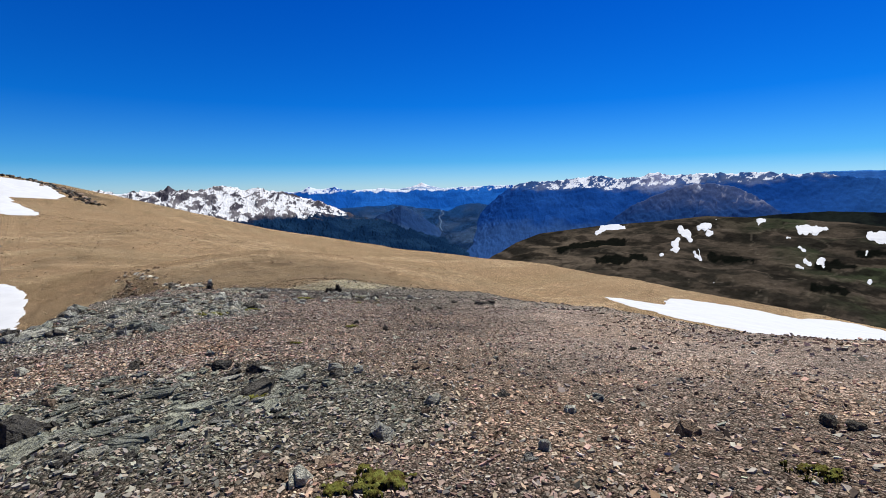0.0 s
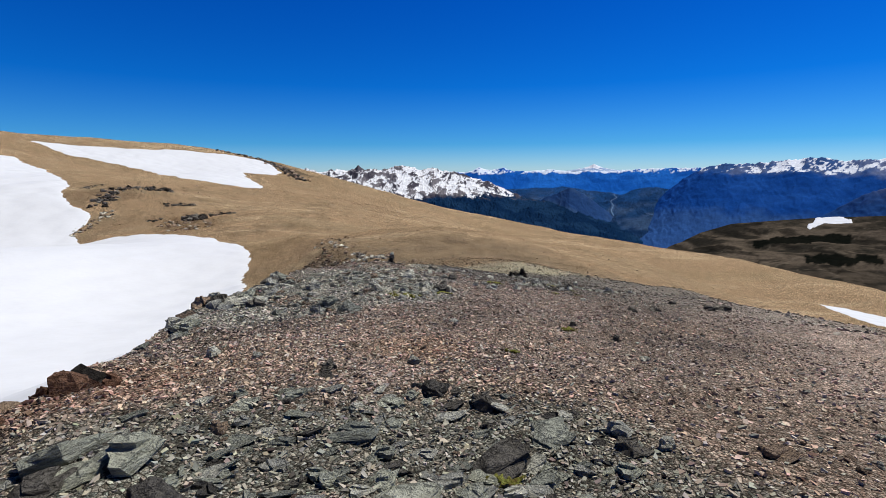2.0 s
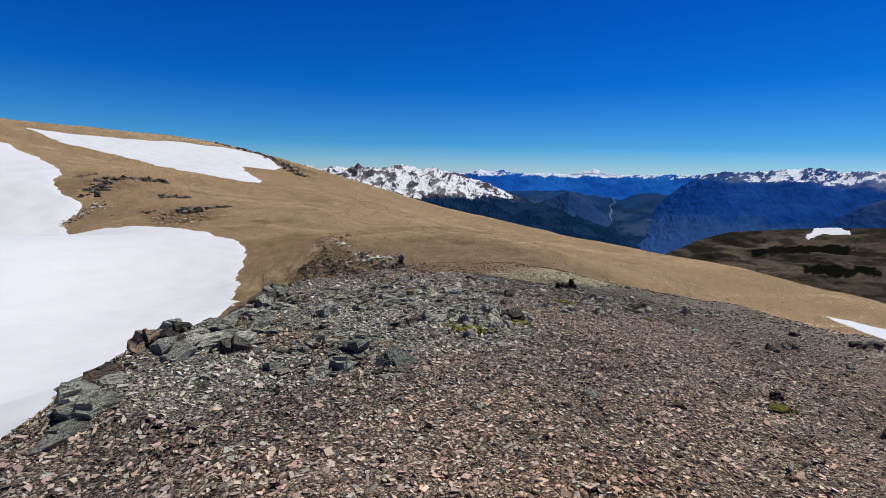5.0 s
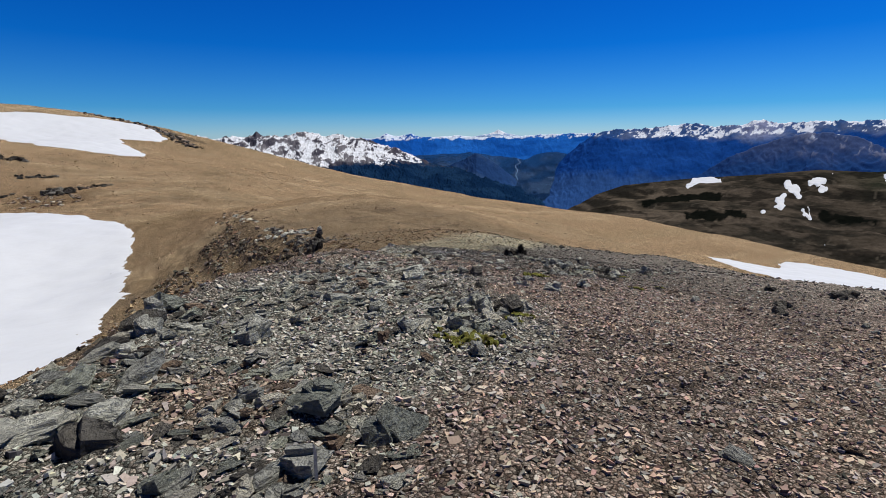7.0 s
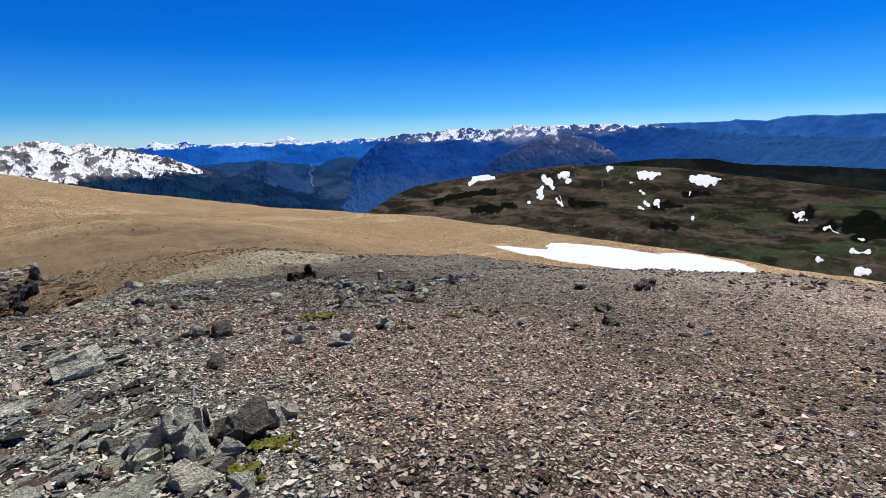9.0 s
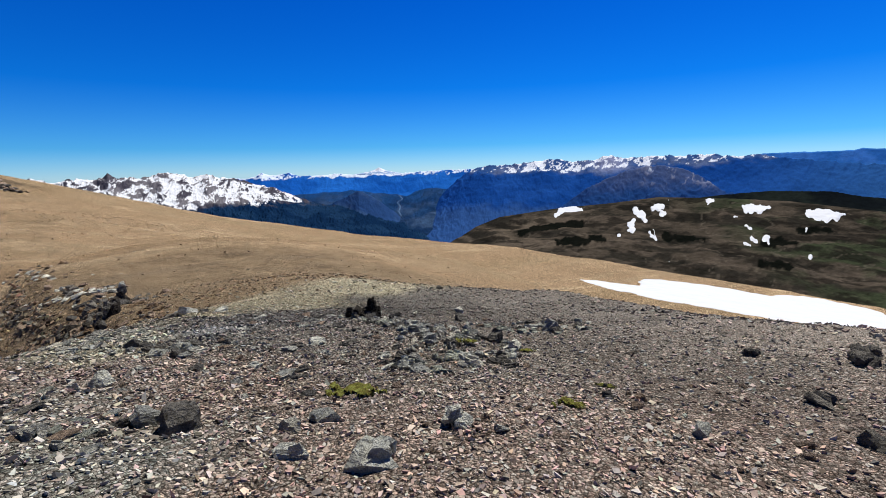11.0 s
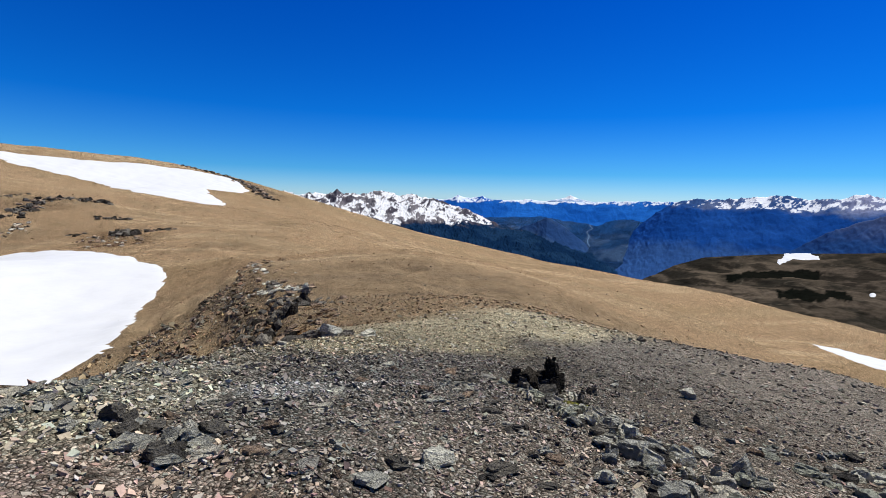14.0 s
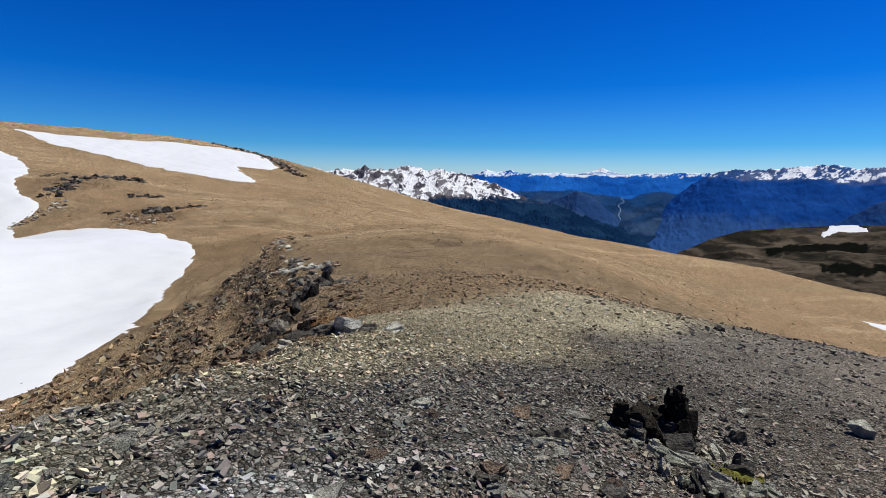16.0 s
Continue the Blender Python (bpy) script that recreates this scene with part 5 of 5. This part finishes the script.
def on_top(x, y):
    return (np.interp(y, LIP_Y, LIP_X) - 1.5 < x) * 1.0


scatter("gravel", "fine angular gravel of pink and grey chips", 275000, (-11, 6, 0.8, 28), lambda x, y: smooth(3.6, 2.4, off_line(x, y)) * on_top(x, y), lambda x, y: 0.036 + 0.006 * rough(x, y), 1)
scatter("gravel", "coarse angular gravel of pink and grey chips", 135000, (-16, 15, 1, 36), lambda x, y: smooth(2.2, 3.6, off_line(x, y)) * smooth(10, 7.5, off_line(x, y)) * on_top(x, y), lambda x, y: 0.046 + 0.006 * rough(x, y), 2)
scatter("gravel", "flat chips of slate among the gravel", 9000, (-11, 8, 0.8, 30), lambda x, y: smooth(9, 5, off_line(x, y)) * on_top(x, y), lambda x, y: 0.048 + 0.014 * rough(x, y), 6, (0.05, 0.2))
scatter("scree", "scattered scree on the spur and its flanks", 46000, (-34, 22, 8, 58), lambda x, y: smooth(8.5, 10.5, off_line(x, y)) * smooth(26, 18, off_line(x, y)), lambda x, y: 0.10 + 0 * x, 3)
scatter("scree", "broken rock on the steep flank of the ridge", 36000, (-38, -9, 14, 62), lambda x, y: smooth(0, 1.5, np.interp(y, LIP_Y, LIP_X) - x) * smooth(21, 8, np.interp(y, LIP_Y, LIP_X) - x), lambda x, y: (0.055 + 0.08 * smooth(0.42, 0.62, ledges(x, y))) * (1 + 1.1 * smooth(22, 36, y)), 4)
scatter("scree", "small stones dotted over the tan hillside", 13000, (-170, 120, 26, 240), lambda x, y: smooth(30, 50, np.hypot(x, y)) * (1 - 0.7 * smooth(70, 130, np.hypot(x, y)) * (x > -60)) * (1 - 0.9 * (inside(x, y, BOWL) > -2)), lambda x, y: 0.09 + 0.0012 * np.hypot(x, y), 5)


# ---- moss cushions ----
def moss_material():
    m, n, l, b = material("moss", 0.95)
    s, f = noise_node(n, l, 14.0, 6, 0.7), noise_node(n, l, 90.0, 4, 0.7)
    c = ramp(n, l, s.outputs["Fac"], (0.36, (0.07, 0.045, 0.02)), (0.46, (0.13, 0.12, 0.032)), (0.56, (0.19, 0.20, 0.05)), (0.74, (0.28, 0.30, 0.10)))
    l.new(mix(n, l, "MULTIPLY", 0.8, c.outputs["Color"], ramp(n, l, f.outputs["Fac"], (0.3, GREY3(0.55)), (0.7, GREY3(1.4))).outputs["Color"]), b.inputs["Base Color"])
    bump(n, l, b, f.outputs["Fac"], 0.9, 0.02)
    return m


MOSS = moss_material()


def moss_cushion(cx, cy, size, seed):
    """A low cushion of many small mounds, with an uneven rim and gaps."""
    rng = np.random.default_rng(900 + seed)
    n = 44
    g = np.linspace(-1.25, 1.25, n)
    u, v = np.meshgrid(g, g, indexing="ij")
    shape = 0.9 - np.hypot(u, v * 1.35) + 1.1 * fbm(u * 2.4 + seed, v * 2.4, 4, 910 + seed, 0.6)
    knob = vnoise(u * 7 + 3 * seed, v * 7, 920 + seed)
    x, y = cx + u * size / 2, cy + v * size / 2
    z = land(x, y) + np.where(shape > 0, np.minimum(np.sqrt(np.clip(shape, 0, 1)), 0.8) * size * 0.12 * (0.1 + 1.2 * knob), -0.05) + 0.015
    keep = shape > -0.12
    faces = grid_faces(n, n)
    faces = faces[keep.ravel()[faces].all(1)]
    used = np.unique(faces)
    index = np.zeros(n * n, np.int64)
    index[used] = np.arange(len(used))
    me = mesh_from("moss_cushion", np.stack([x, y, z], -1).reshape(-1, 3)[used], index[faces])
    me.materials.append(MOSS)
    tagged(new("moss_cushion", me), "yellow-green cushion of moss among the stones", "moss", "moss cushions")


for k, (x, y, size) in enumerate(((-6.35, 12.75, 0.85), (-5.9, 13.75, 0.4), (-5.75, 14.1, 0.35), (-5.45, 18.35, 0.7), (-3.35, 18.05, 0.45), (-0.45, 3.05, 0.5), (-0.75, 2.95, 0.3), (-2.4, 11.9, 0.4), (-5.3, 24.45, 0.5), (-3.9, 21.6, 0.5), (2.6, 3.2, 0.4), (-2.25, 5.35, 0.35), (-3.0, 21.0, 0.3), (-2.7, 18.7, 0.25), (-4.6, 22.8, 0.3), (-3.0, 9.3, 0.3))):
    moss_cushion(x, y, size * 0.75, k)
